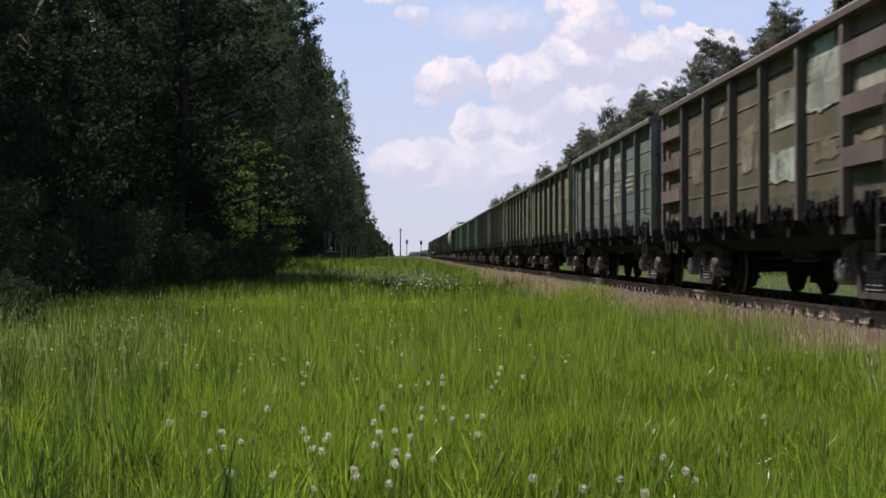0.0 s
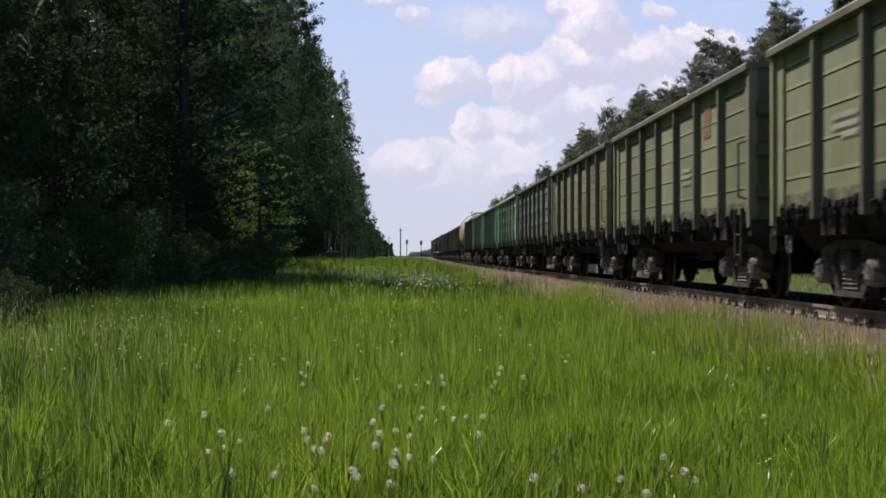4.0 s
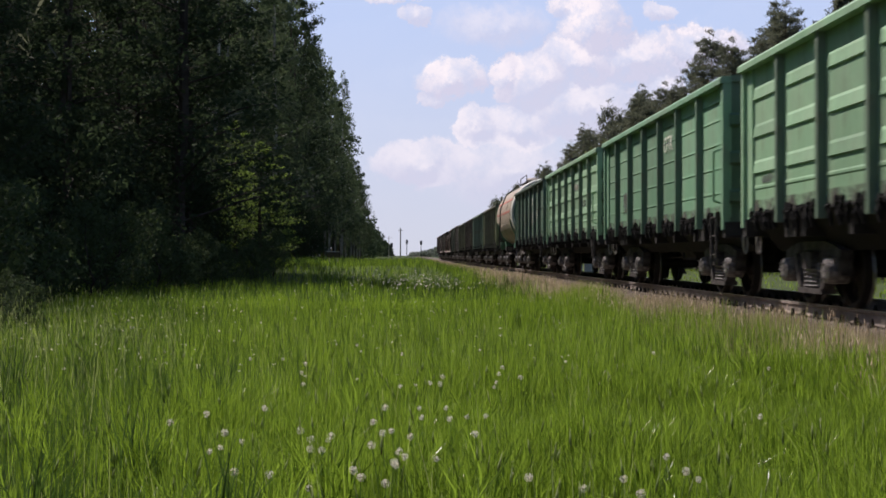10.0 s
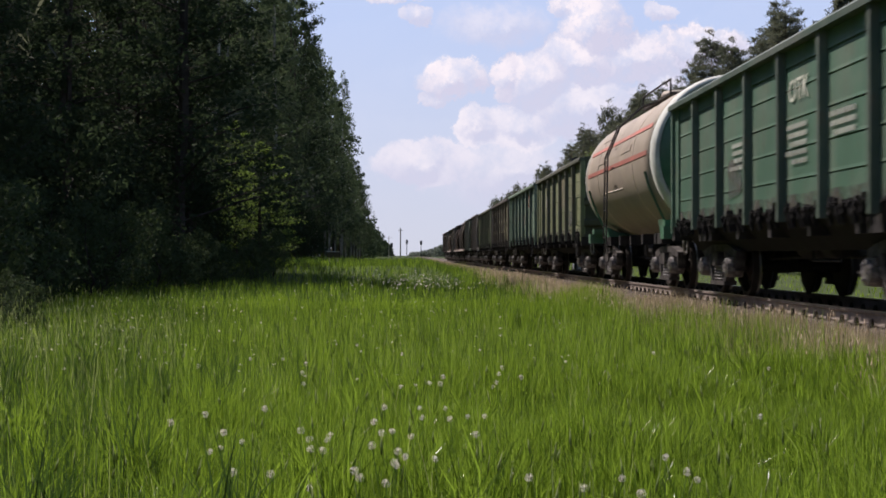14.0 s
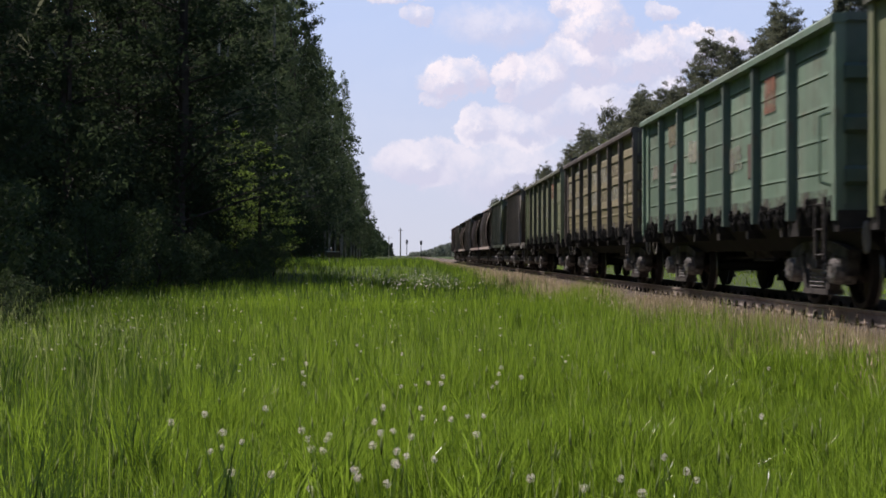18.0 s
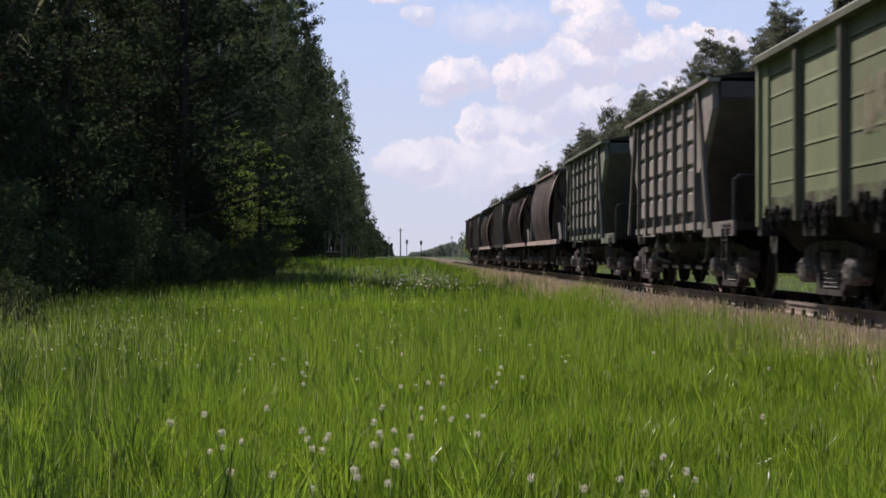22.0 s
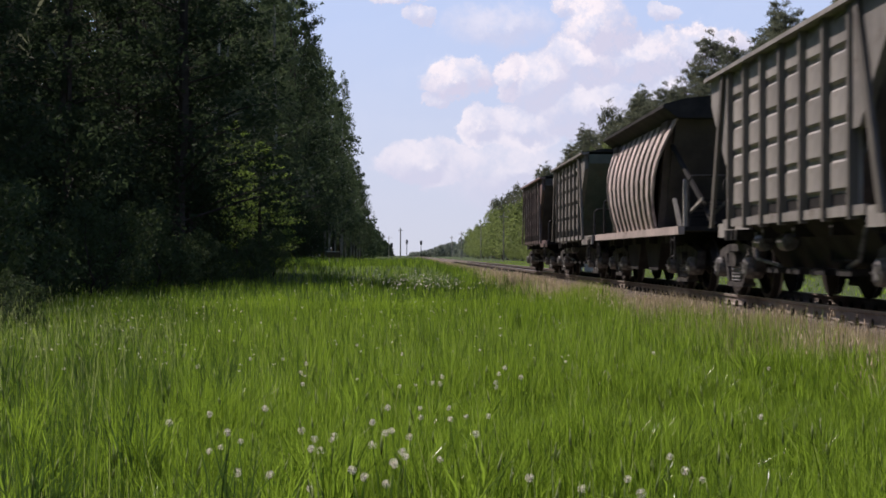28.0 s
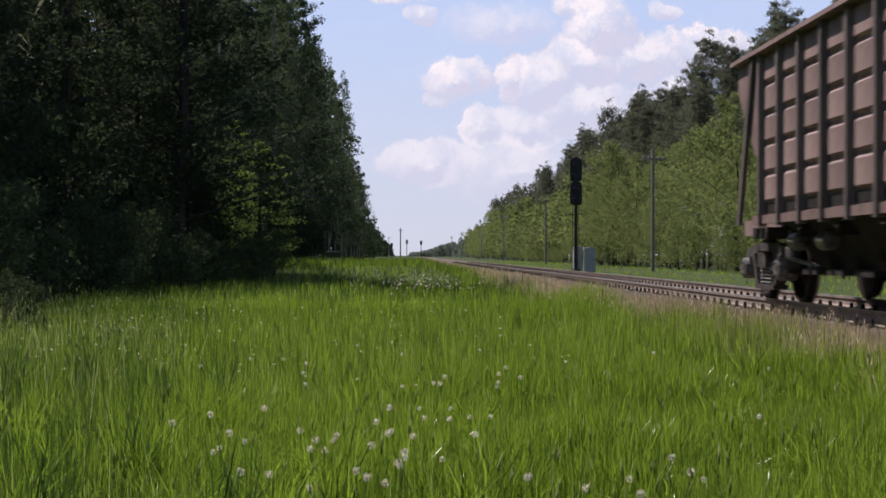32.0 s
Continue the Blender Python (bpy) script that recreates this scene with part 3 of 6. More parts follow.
def ribbed_hopper():
    """Mineral hopper with upright ribs, cushioned panels, sloping ends and open platforms."""
    g = thing("hopper_wagon", "", "freight wagon", "wagons of the freight train")
    half, rh, zt, zb = 4.22, 2.85, 3.52, 1.24
    part("side_wall", MB().box(-1.40, -1.35, -rh - 0.06, rh + 0.06, zb, zt), BASE, g)
    pitch, rows = 2 * rh / 6, 5
    ph = (zt - zb - 0.17) / rows
    pillow = pillow_mesh(pitch - 0.20, ph - 0.05)
    for i in range(6):
        for j in range(rows):
            part("panel", pillow, None, g, at=(0, -rh + i * pitch + 0.10, zb + 0.185 + j * ph))
        # Flat black strip for the gap; its darkness is only colour.
        part("slot", MB().box(-1.408, -1.395, -rh + i * pitch + 0.08, -rh + (i + 1) * pitch - 0.08, zb + 0.03, zb + 0.16), M_SILL, g, "black strip for the dark gap over the lower sill")
    rib = MB().prism([(-1.40, -0.062), (-1.51, -0.042), (-1.51, 0.042), (-1.40, 0.062)], 2, zb - 0.16, zt).mesh("rib", BASE)
    for k in range(7):
        part("rib", rib, None, g, at=(0, -rh + k * pitch, 0))
    for s in (-1, 1):
        tri = [(s * (rh + 0.06), zt), (s * 4.10, zt), (s * 4.10, zt - 0.42), (s * (rh + 0.28), zt - 1.42), (s * (rh + 0.06), zt - 1.42)]
        part("gusset", MB().prism(tri, 0, -1.47, -1.36), BASE, g, "tapering end plate of the hopper side")
        part("far_gusset", MB().prism(tri, 0, 1.36, 1.40), BASE, g)
        part("strut", MB().prism([(s * (rh + 0.20), zt), (s * (rh + 0.36), zt), (s * 4.02, 1.12), (s * 3.86, 1.12)], 0, -1.53, -1.475), BASE, g, "slanting end strut")
        sl = MB().prism([(s * half, zt), (s * half, zt - 0.26), (s * (half - 1.75), 1.18), (s * (half - 1.85), 1.18), (s * (half - 0.08), zt - 0.20), (s * (half - 0.08), zt)], 0, -1.355, 1.355)
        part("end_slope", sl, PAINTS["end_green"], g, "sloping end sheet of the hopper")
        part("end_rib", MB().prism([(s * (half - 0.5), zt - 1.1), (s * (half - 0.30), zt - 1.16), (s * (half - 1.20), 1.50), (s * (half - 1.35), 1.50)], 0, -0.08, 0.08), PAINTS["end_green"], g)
        y0, y1 = sorted((s * (half - 0.9), s * 5.42))
        pw = 1.40 if s < 0 else 1.0
        part("platform", MB().box(-pw, pw, y0, y1, 1.08, 1.20), M_UNDER, g, "dark end platform")
        edge = part("platform_edge", MB().box(-pw - 0.05, -pw, y0, y1, 0.98, 1.22), BASE, g, "pale steel platform edge")
        if s < 0:
            for z in (1.04, 1.10, 1.16):
                part("crease", MB().box(-pw - 0.062, -pw - 0.05, y0 + 0.12, y0 + 0.72, z - 0.016, z + 0.016), PAINTS["end_brown"], edge)
        if s > 0:
            add_coupler(g, s * 5.45, s)
            continue
        part("railing", MB().path([(-1.30, s * 4.85, 1.20), (-1.30, s * 4.85, 1.86), (-1.22, s * 4.85, 1.94), (0.6, s * 4.85, 1.94), (0.6, s * 4.85, 1.20)], 0.03).path([(-0.3, s * 4.85, 1.94), (-0.3, s * 4.85, 1.20)], 0.022), M_BOGIE, g, "bent tube handrail")
        ladder_part(g, -1.46, s * 4.95 - 0.17, 0.55, 1.1, M_UNDER)
        add_coupler(g, s * 5.45, s)
    part("far_side_wall", MB().box(1.36, 1.42, -rh - 0.06, rh + 0.06, zb, zt), BASE, g)
    part("top_chord", MB().box(-1.57, -1.36, -half, half, zt, zt + 0.06).box(1.36, 1.5, -half, half, zt, zt + 0.06), BASE, g)
    part("roof", MB().prism([(-1.55, zt + 0.06), (-1.0, zt + 0.16), (1.0, zt + 0.16), (1.55, zt + 0.06)], 1, -half, half), M_UNDER, g, "low sheet roof")
    part("lower_sill", MB().box(-1.47, -1.41, -rh - 0.45, rh + 0.45, zb - 0.12, zb), BASE, g)
    part("belly", MB().prism([(-1.36, zb), (1.36, zb), (1.02, 0.92), (0.75, 0.50), (-0.75, 0.50), (-1.02, 0.92)], 1, -2.45, 2.45), M_UNDER, g, "dark sloping belly over the unloading gates")
    for y in (-1.6, -0.55, 0.55, 1.6):
        part("gate", MB().box(-1.15, 1.15, y - 0.30, y + 0.30, 0.42, 0.50), M_UNDER, g, "unloading gate")
    underframe(g, 5.40, 1.08, 1.3)
    for y in (1.0, 2.3):
        part("air_cylinder", MB().lathe([(0.04, -0.22), (0.12, -0.20), (0.13, 0.10), (0.08, 0.16), (0.03, 0.30)], 1, 12, at=(-1.10, y, 0.86)), M_AXLEBOX, g, "dusty grey air cylinder")
    for s in (-1, 1):
        part("brake_lever", MB().path([(-1.16, s * 2.45, 1.02), (-1.18, s * 2.30, 0.62), (-1.05, s * 1.5, 0.52)], 0.03, 5), M_AXLEBOX, g)
        add_bogie(g, s * 3.9)
    return g


def curved_hopper(overhang):
    """Hopper with bulging ribbed sides on a flat deck; some carry a roof that overhangs the sides."""
    g = thing("hopper_wagon", "", "freight wagon", "wagons of the freight train")
    zt = 3.34 if overhang else 3.56
    zs = (zt - 1.20) / 2.36
    # the side's section and, at each height, half its length
    prof = [(x, 1.20 + (z - 1.20) * zs, h) for x, z, h in [(-1.40, 1.20, 2.50), (-1.48, 1.55, 2.62), (-1.545, 1.95, 2.84), (-1.56, 2.35, 3.10), (-1.53, 2.65, 3.30), (-1.46, 2.95, 3.52), (-1.36, 3.25, 3.68), (-1.24, 3.56, 3.90)]]
    for s in (-1, 1):
        vs, fs = [], []
        for x, z, h in prof:
            vs += [(s * -x, -h, z), (s * -x, h, z), (s * (-x - 0.05), h - 0.02, z), (s * (-x - 0.05), -h + 0.02, z)]
        for i in range(len(prof) - 1):
            a = i * 4
            fs += [(a, a + 1, a + 5, a + 4), (a + 2, a + 3, a + 7, a + 6), (a + 1, a + 2, a + 6, a + 5), (a + 3, a, a + 4, a + 7)]
        e = (len(prof) - 1) * 4
        fs += [(0, 3, 2, 1), (e, e + 1, e + 2, e + 3)]
        part("side_wall" if s < 0 else "far_side_wall", MB().add(vs, fs), BASE, g, "bulging sheet-steel side")
    for k in range(10):
        mb, f = MB(), (-1 + 2 * k / 9) * 0.97
        for (xa, za, ha), (xb, zb, hb) in zip(prof, prof[1:]):
            ya, yb = f * (0.6 * ha + 1.05), f * (0.6 * hb + 1.05)
            if abs(ya) > ha - 0.02 or abs(yb) > hb - 0.02:
                ya, yb = math.copysign(min(abs(ya), ha - 0.03), ya), math.copysign(min(abs(yb), hb - 0.03), yb)
            vs = [(xa, ya - 0.05, za), (xa, ya + 0.05, za), (xa - 0.04, ya + 0.035, za), (xa - 0.04, ya - 0.035, za), (xb, yb - 0.05, zb), (xb, yb + 0.05, zb), (xb - 0.04, yb + 0.035, zb), (xb - 0.04, yb - 0.035, zb)]
            mb.add(vs, [(0, 1, 5, 4), (1, 2, 6, 5), (2, 3, 7, 6), (3, 0, 4, 7), (0, 3, 2, 1), (4, 5, 6, 7)])
        part("rib", mb, BASE, g)
    for s in (-1, 1):
        sheet = [(s * 3.72, zt), (s * 3.42, 2.85), (s * 2.40, 1.20), (s * 2.3, 1.20), (s * 3.30, 2.85), (s * 3.6, zt)]
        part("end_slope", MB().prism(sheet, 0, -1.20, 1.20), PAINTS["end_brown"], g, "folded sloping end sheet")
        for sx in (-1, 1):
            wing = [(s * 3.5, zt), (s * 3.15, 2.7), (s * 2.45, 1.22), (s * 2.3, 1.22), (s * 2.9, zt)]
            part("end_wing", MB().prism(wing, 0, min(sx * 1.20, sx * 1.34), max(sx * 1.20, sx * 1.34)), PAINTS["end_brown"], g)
            part("end_prop", MB().path([(sx * 1.22, s * 3.38, 2.85), (sx * 0.75, s * 5.05, 1.22)], 0.055), M_UNDER, g, "long slanting prop")
        part("end_post", MB().prism([(s * 3.56, 1.80), (s * 3.61, 1.80), (s * 4.17, 1.22), (s * 4.10, 1.22)], 0, -1.26, -1.18), PAINTS["dusty"], g, "short pale slanting post")
        part("deck_post", MB().prism([(s * 4.06, 2.15), (s * 4.10, 2.15), (s * 4.20, 1.22), (s * 4.08, 1.22)], 0, -1.15, -1.08), PAINTS["dusty"], g)
        for x in (-0.95, -0.45):
            part("stair_stringer", MB().prism([(s * 3.1, 1.36), (s * 3.1, 1.42), (s * 4.9, 1.76), (s * 4.9, 1.70)], 0, x - 0.02, x + 0.02), PAINTS["dusty"], g, "pale sloping stair stringer")
        for q in range(5):
            part("stair_tread", MB().box(-0.92, -0.48, s * (3.3 + 0.36 * q) - 0.09, s * (3.3 + 0.36 * q) + 0.09, 1.42 + 0.07 * q, 1.45 + 0.07 * q), M_UNDER, g)
        part("railing", MB().path([(-1.3, s * 5.3, 1.20), (-1.3, s * 5.3, 2.05), (-1.22, s * 5.3, 2.14), (0.6, s * 5.3, 2.14), (0.6, s * 5.3, 1.20)], 0.028), M_BOGIE, g, "bent tube handrail")
        part("hand_wheel", MB().lathe([(0.17, -0.015), (0.20, -0.015), (0.20, 0.015), (0.17, 0.015)], 1, 14, at=(-0.4, s * 5.0, 1.95)).tube((-0.4, s * 5.0, 1.20), (-0.4, s * 5.0, 1.95), 0.02), M_BOGIE, g)
        ladder_part(g, -1.50, s * 4.9 - 0.17, 0.60, 1.06, M_UNDER)
        add_coupler(g, s * 5.45, s)
    if overhang:
        roof = [(-1.44, 3.50), (-1.52, 3.54), (-1.52, 3.60), (-1.1, 3.72), (0, 3.84), (1.1, 3.72), (1.52, 3.60), (1.44, 3.50), (1.24, zt), (-1.24, zt)]
        # Black coat stands for the shade under the overhang.
        part("roof", MB().prism(roof, 1, -4.02, 4.02), M_UNDER, g, "overhanging roof sheet, black for its shaded underside")
    else:
        part("roof", MB().prism([(-1.24, zt), (-1.32, zt + 0.02), (-1.32, zt + 0.07), (0, zt + 0.22), (1.32, zt + 0.07), (1.24, zt)], 1, -3.95, 3.95), PAINTS["end_brown"], g, "low dark roof sheet")
        part("roof_edge", MB().box(-1.36, -1.33, -3.95, 3.95, zt, zt + 0.06), BASE, g, "pale angle iron along the roof")
    part("deck", MB().box(-1.40, 1.45, -5.42, 5.42, 1.12, 1.20), M_UNDER, g, "dark deck plate")
    part("deck_sill", MB().box(-1.52, -1.40, -5.42, 5.42, 1.06, 1.21), BASE, g, "pale steel deck edge")
    for y in (-1.2, 1.2):
        part("chute", MB().prism([(y - 1.1, 1.12), (y + 1.1, 1.12), (y + 0.5, 0.36), (y - 0.5, 0.36)], 0, -1.2, 1.2), M_UNDER, g, "unloading funnel under the hopper")
    underframe(g, 5.40, 1.10, 1.38)
    for s in (-1, 1):
        add_bogie(g, s * 3.9)
    return g


def tank_wagon():
    g = thing("tank_wagon", "", "freight wagon", "wagons of the freight train")
    r, zc, half = 1.60, 2.69, 5.20
    shell = MB().lathe([(r, -half + 0.42), (r, -half + 1.2), (r, 0), (r, half - 1.2), (r, half - 0.42)], 1, 40, at=(0, 0, zc))
    part("shell", shell, PAINTS["cream"], g, "cream-painted tank barrel", smooth=True)
    for s in (-1, 1):
        rim = [(r + 0.003, s * (half - 0.43)), (r, s * (half - 0.20)), (r * 0.985, s * (half - 0.06)), (r * 0.955, s * half), (r * 0.93, s * (half - 0.01)), (r * 0.90, s * (half - 0.10))]
        part("end_ring", MB().lathe(rim, 1, 40, at=(0, 0, zc)), PAINTS["white"], g, "dusty white ring round the tank end", smooth=True)
        d = [(r * 0.94, s * (half - 0.06)), (r * 0.90, s * (half + 0.03)), (r * 0.75, s * (half + 0.14)), (r * 0.45, s * (half + 0.24)), (0.02, s * (half + 0.27))]
        part("end_cap", MB().lathe(d, 1, 40, at=(0, 0, zc)), PAINTS["tank_green"], g, "dished dark green tank end", smooth=True)
        part("weld_band", MB().lathe([(r, s * 2.6 - 0.03), (r + 0.012, s * 2.6 - 0.02), (r + 0.012, s * 2.6 + 0.02), (r, s * 2.6 + 0.03)], 1, 40, at=(0, 0, zc)), PAINTS["cream"], g)
        part("saddle", MB().prism([(-1.15, 1.10), (1.15, 1.10), (1.22, 1.42), (0.9, 1.28), (0, 1.14), (-0.9, 1.28), (-1.22, 1.42)], 1, s * 3.9 - 0.3, s * 3.9 + 0.3), PAINTS["tank_green"], g, "green tank saddle")
        part("end_frame", MB().box(-1.45, 1.45, min(s * 5.1, s * 5.45), max(s * 5.1, s * 5.45), 1.0, 1.25).box(-1.38, -1.12, min(s * 4.9, s * 5.2), max(s * 4.9, s * 5.2), 1.25, 1.38), PAINTS["tank_green"], g)
        add_coupler(g, s * 5.45, s)
        part("strap", MB().path([(-1.60, s * 4.2, 2.4), (-1.52, s * 4.2, 2.1), (-1.36, s * 4.2, 1.75), (-1.15, s * 4.2, 1.3)], 0.03), PAINTS["tank_green"], g)
    for ang in (3, 24):
        a = radians(ang)
        c, s_ = math.cos(a), math.sin(a)
        m = Matrix.Translation((-(r + 0.004) * c, 0, zc + (r + 0.004) * s_)) @ Matrix.Rotation(a, 4, "Y")
        part("stripe", MB().box(-0.006, 0.006, -half + 0.8, half - 0.8, -0.05, 0.05, m), PAINTS["red"], g, "red warning stripe along the barrel")
    for y, ang, w, h in ((-1.6, 13, 1.3, 0.14), (1.9, 13, 1.6, 0.20), (2.6, 36, 1.1, 0.16)):
        a = radians(ang)
        m = Matrix.Translation((-(r + 0.004) * math.cos(a), y, zc + (r + 0.004) * math.sin(a))) @ Matrix.Rotation(a, 4, "Y")
        part("lettering_bar", MB().box(-0.006, 0.006, -w / 2, w / 2, -h / 2, h / 2, m), PAINTS["soot_text"], g, "unreadable lettering on the barrel")
    part("hatch_dome", MB().lathe([(0.40, 0.0), (0.40, 0.30), (0.34, 0.38), (0.05, 0.42)], 2, 20, at=(0, 0.3, zc + r - 0.08)), PAINTS["cream"], g, "filler dome with a lid")
    part("top_walkway", MB().box(-0.55, 0.55, -1.6, 1.9, zc + r + 0.02, zc + r + 0.07).path([(-0.55, -1.6, zc + r), (-0.55, -1.6, zc + r + 0.35), (-0.55, 1.9, zc + r + 0.35), (-0.55, 1.9, zc + r)], 0.022), M_BOGIE, g, "walkway with low rail on the barrel")
    lad = MB()
    pts = [(-(r + 0.16) * math.cos(radians(t)), zc + (r + 0.16) * math.sin(radians(t))) for t in (85, 60, 35, 10)] + [(-r - 0.17, 1.1), (-r - 0.12, 0.75)]
    for y in (0.0, 0.42):
        lad.path([(x, y, z) for x, z in pts], 0.022)
    for (xa, za), (xb, zb) in zip(pts, pts[1:]):
        k = max(1, round(math.hypot(xb - xa, zb - za) / 0.32))
        for i in range(k):
            f = i / k
            lad.tube((xa + (xb - xa) * f, 0, za + (zb - za) * f), (xa + (xb - xa) * f, 0.42, za + (zb - za) * f), 0.014, n=6)
    part("ladder", lad, M_BOGIE, g, "curved side ladder")
    part("side_rod", MB().path([(-1.52, -1.0, 2.2), (-1.68, -0.8, 2.15), (-1.68, 0.9, 2.15), (-1.52, 1.1, 2.2)], 0.03), PAINTS["cream"], g)
    underframe(g, 5.4, 1.15, 1.2)
    for s in (-1, 1):
        add_bogie(g, s * 3.9)
    return g


PROTO = {"plain": gondola("plain"), "pressed": gondola("pressed"), "braced": gondola("plain", True), "ribbed": ribbed_hopper(), "curved": curved_hopper(False), "curved_roof": curved_hopper(True), "tank": tank_wagon()}

# the train from its head to its tail: kind, paint, label
TRAIN = [
    ("braced", "brown", "dark brown-olive open freight wagon with wide end braces, patchy repaint"),
    ("plain", "grey", "grey-green open freight wagon with dark side posts and white markings"),
    ("plain", "olive", "olive-green open freight wagon with a faded orange patch"),
    ("plain", "olive_b", "pale olive open freight wagon with a small orange patch"),
    ("plain", "olive", "olive-green open freight wagon with an orange patch and pale repaint"),
    ("pressed", "slate", "slate-green open freight wagon with pressed ridges and bright green touch-ups"),
    ("pressed", "green", "bright green open freight wagon with pressed ridges"),
    ("plain", "green_b", "mid-green open freight wagon with smooth panels"),
    ("pressed", "green", "bright green open freight wagon with pressed ridges and grey markings"),
    ("plain", "pine", "dark green open freight wagon with pale lettering"),
    ("tank", "cream", "cream tank wagon with green ends and red stripes"),
    ("plain", "moss", "moss-green open freight wagon with faded panels"),
    ("plain", "teal", "teal-green open freight wagon with a rusty orange patch"),
    ("pressed", "ochre", "ochre-brown open freight wagon with pale repainted patches"),
    ("plain", "olive_b", "yellowish olive open freight wagon with an orange patch"),
    ("ribbed", "hopper_grey", "grey ribbed hopper wagon with sloping ends"),
    ("ribbed", "hopper_green", "grey-green ribbed hopper wagon with sloping ends"),
    ("curved", "hopper_rust", "dusty red-brown hopper wagon with bulging ribbed sides"),
    ("curved_roof", "hopper_pink", "dusty red-brown hopper wagon with bulging ribbed sides and a flat deck"),
    ("ribbed", "hopper_grey", "dusty grey ribbed hopper wagon with sloping ends"),
    ("curved_roof", "hopper_rust", "dusty brown hopper wagon with bulging sides and a pale deck"),
    ("ribbed", "hopper_grey", "dusty grey ribbed hopper wagon with dark green end slopes"),
    ("ribbed", "hopper_brown", "red-brown ribbed hopper wagon at the tail of the train"),
]
HALF_LEN = {"tank": 6.01, "ribbed": 6.01, "curved": 6.01, "curved_roof": 6.01}


def repaint(wagon, mat):
    """Gives a copied wagon its own paint on the parts that carry the common body paint."""
    for o in wagon.children_recursive:
        if o.type == "MESH" and o.data.materials and o.data.materials[0] == BASE:
            o.material_slots[0].link = "OBJECT"
            o.material_slots[0].material = mat


def run(t):
    """Metres that the train has come towards the camera by t seconds."""
    return 9.192 * t + 0.0099 * ((t - 16) ** 2 - 256)


wagons, used, s_at = [], set(), 28.54 - 0.0099 * 256 - BODY_HALF - COUPLER_HALF
for kind, colour, label in TRAIN:
    hl = HALF_LEN.get(kind, COUPLER_HALF)
    s_at += 0.5 if len(wagons) == 15 else 0.0       # slack coupler ahead of the hoppers
    w = PROTO[kind] if kind not in used else copy_thing(PROTO[kind], Matrix())
    used.add(kind)
    wagons.append((w, s_at + hl, kind, colour))
    w.matrix_basis = pose(TRACK_X, s_at + hl, RAIL_Z)
    tagged(w, label, "freight wagon", "wagons of the freight train")
    s_at += 2 * hl
for w, s, kind, colour in wagons:
    repaint(w, PAINTS[colour])
FRAMES = {      # posts and ribs: rustier than the sheets, darkened for faces shaded from the sun
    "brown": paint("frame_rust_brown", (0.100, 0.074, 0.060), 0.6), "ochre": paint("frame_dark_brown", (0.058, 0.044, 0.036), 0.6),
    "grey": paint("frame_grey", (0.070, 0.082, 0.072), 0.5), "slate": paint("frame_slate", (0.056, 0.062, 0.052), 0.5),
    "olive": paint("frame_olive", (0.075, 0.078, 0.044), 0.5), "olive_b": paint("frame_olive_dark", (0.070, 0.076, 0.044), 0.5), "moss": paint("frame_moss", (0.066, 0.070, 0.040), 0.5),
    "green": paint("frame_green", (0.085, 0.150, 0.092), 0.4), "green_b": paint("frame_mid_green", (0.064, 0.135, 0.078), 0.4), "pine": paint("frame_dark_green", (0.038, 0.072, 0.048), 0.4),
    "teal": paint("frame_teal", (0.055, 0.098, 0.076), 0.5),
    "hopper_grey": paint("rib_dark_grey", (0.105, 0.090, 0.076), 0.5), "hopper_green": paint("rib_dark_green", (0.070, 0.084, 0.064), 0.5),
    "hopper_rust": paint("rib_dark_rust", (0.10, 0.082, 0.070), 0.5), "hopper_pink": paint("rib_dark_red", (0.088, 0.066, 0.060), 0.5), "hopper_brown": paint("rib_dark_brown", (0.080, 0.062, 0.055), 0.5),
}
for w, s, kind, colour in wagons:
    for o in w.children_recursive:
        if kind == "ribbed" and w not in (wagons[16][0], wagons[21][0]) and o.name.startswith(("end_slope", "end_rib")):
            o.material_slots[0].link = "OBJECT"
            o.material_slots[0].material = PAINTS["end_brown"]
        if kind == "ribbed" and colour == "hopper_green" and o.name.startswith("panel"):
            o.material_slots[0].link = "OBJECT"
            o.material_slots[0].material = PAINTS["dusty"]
        # End walls wear the dark coat in place of their shade.
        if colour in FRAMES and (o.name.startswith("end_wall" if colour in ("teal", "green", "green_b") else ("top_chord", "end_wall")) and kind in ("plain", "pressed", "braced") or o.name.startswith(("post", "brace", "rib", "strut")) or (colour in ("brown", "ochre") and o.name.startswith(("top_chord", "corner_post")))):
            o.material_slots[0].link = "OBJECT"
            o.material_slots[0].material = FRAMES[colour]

# ---------- trees ----------
def tubes(segments, n=6):
    """Tapered limbs: (start, end, radius at start, radius at end)."""
    mb = MB()
    for p0, p1, r0, r1 in segments:
        mb.tube(p0, p1, r0, r1, n, caps=False)
    return mb


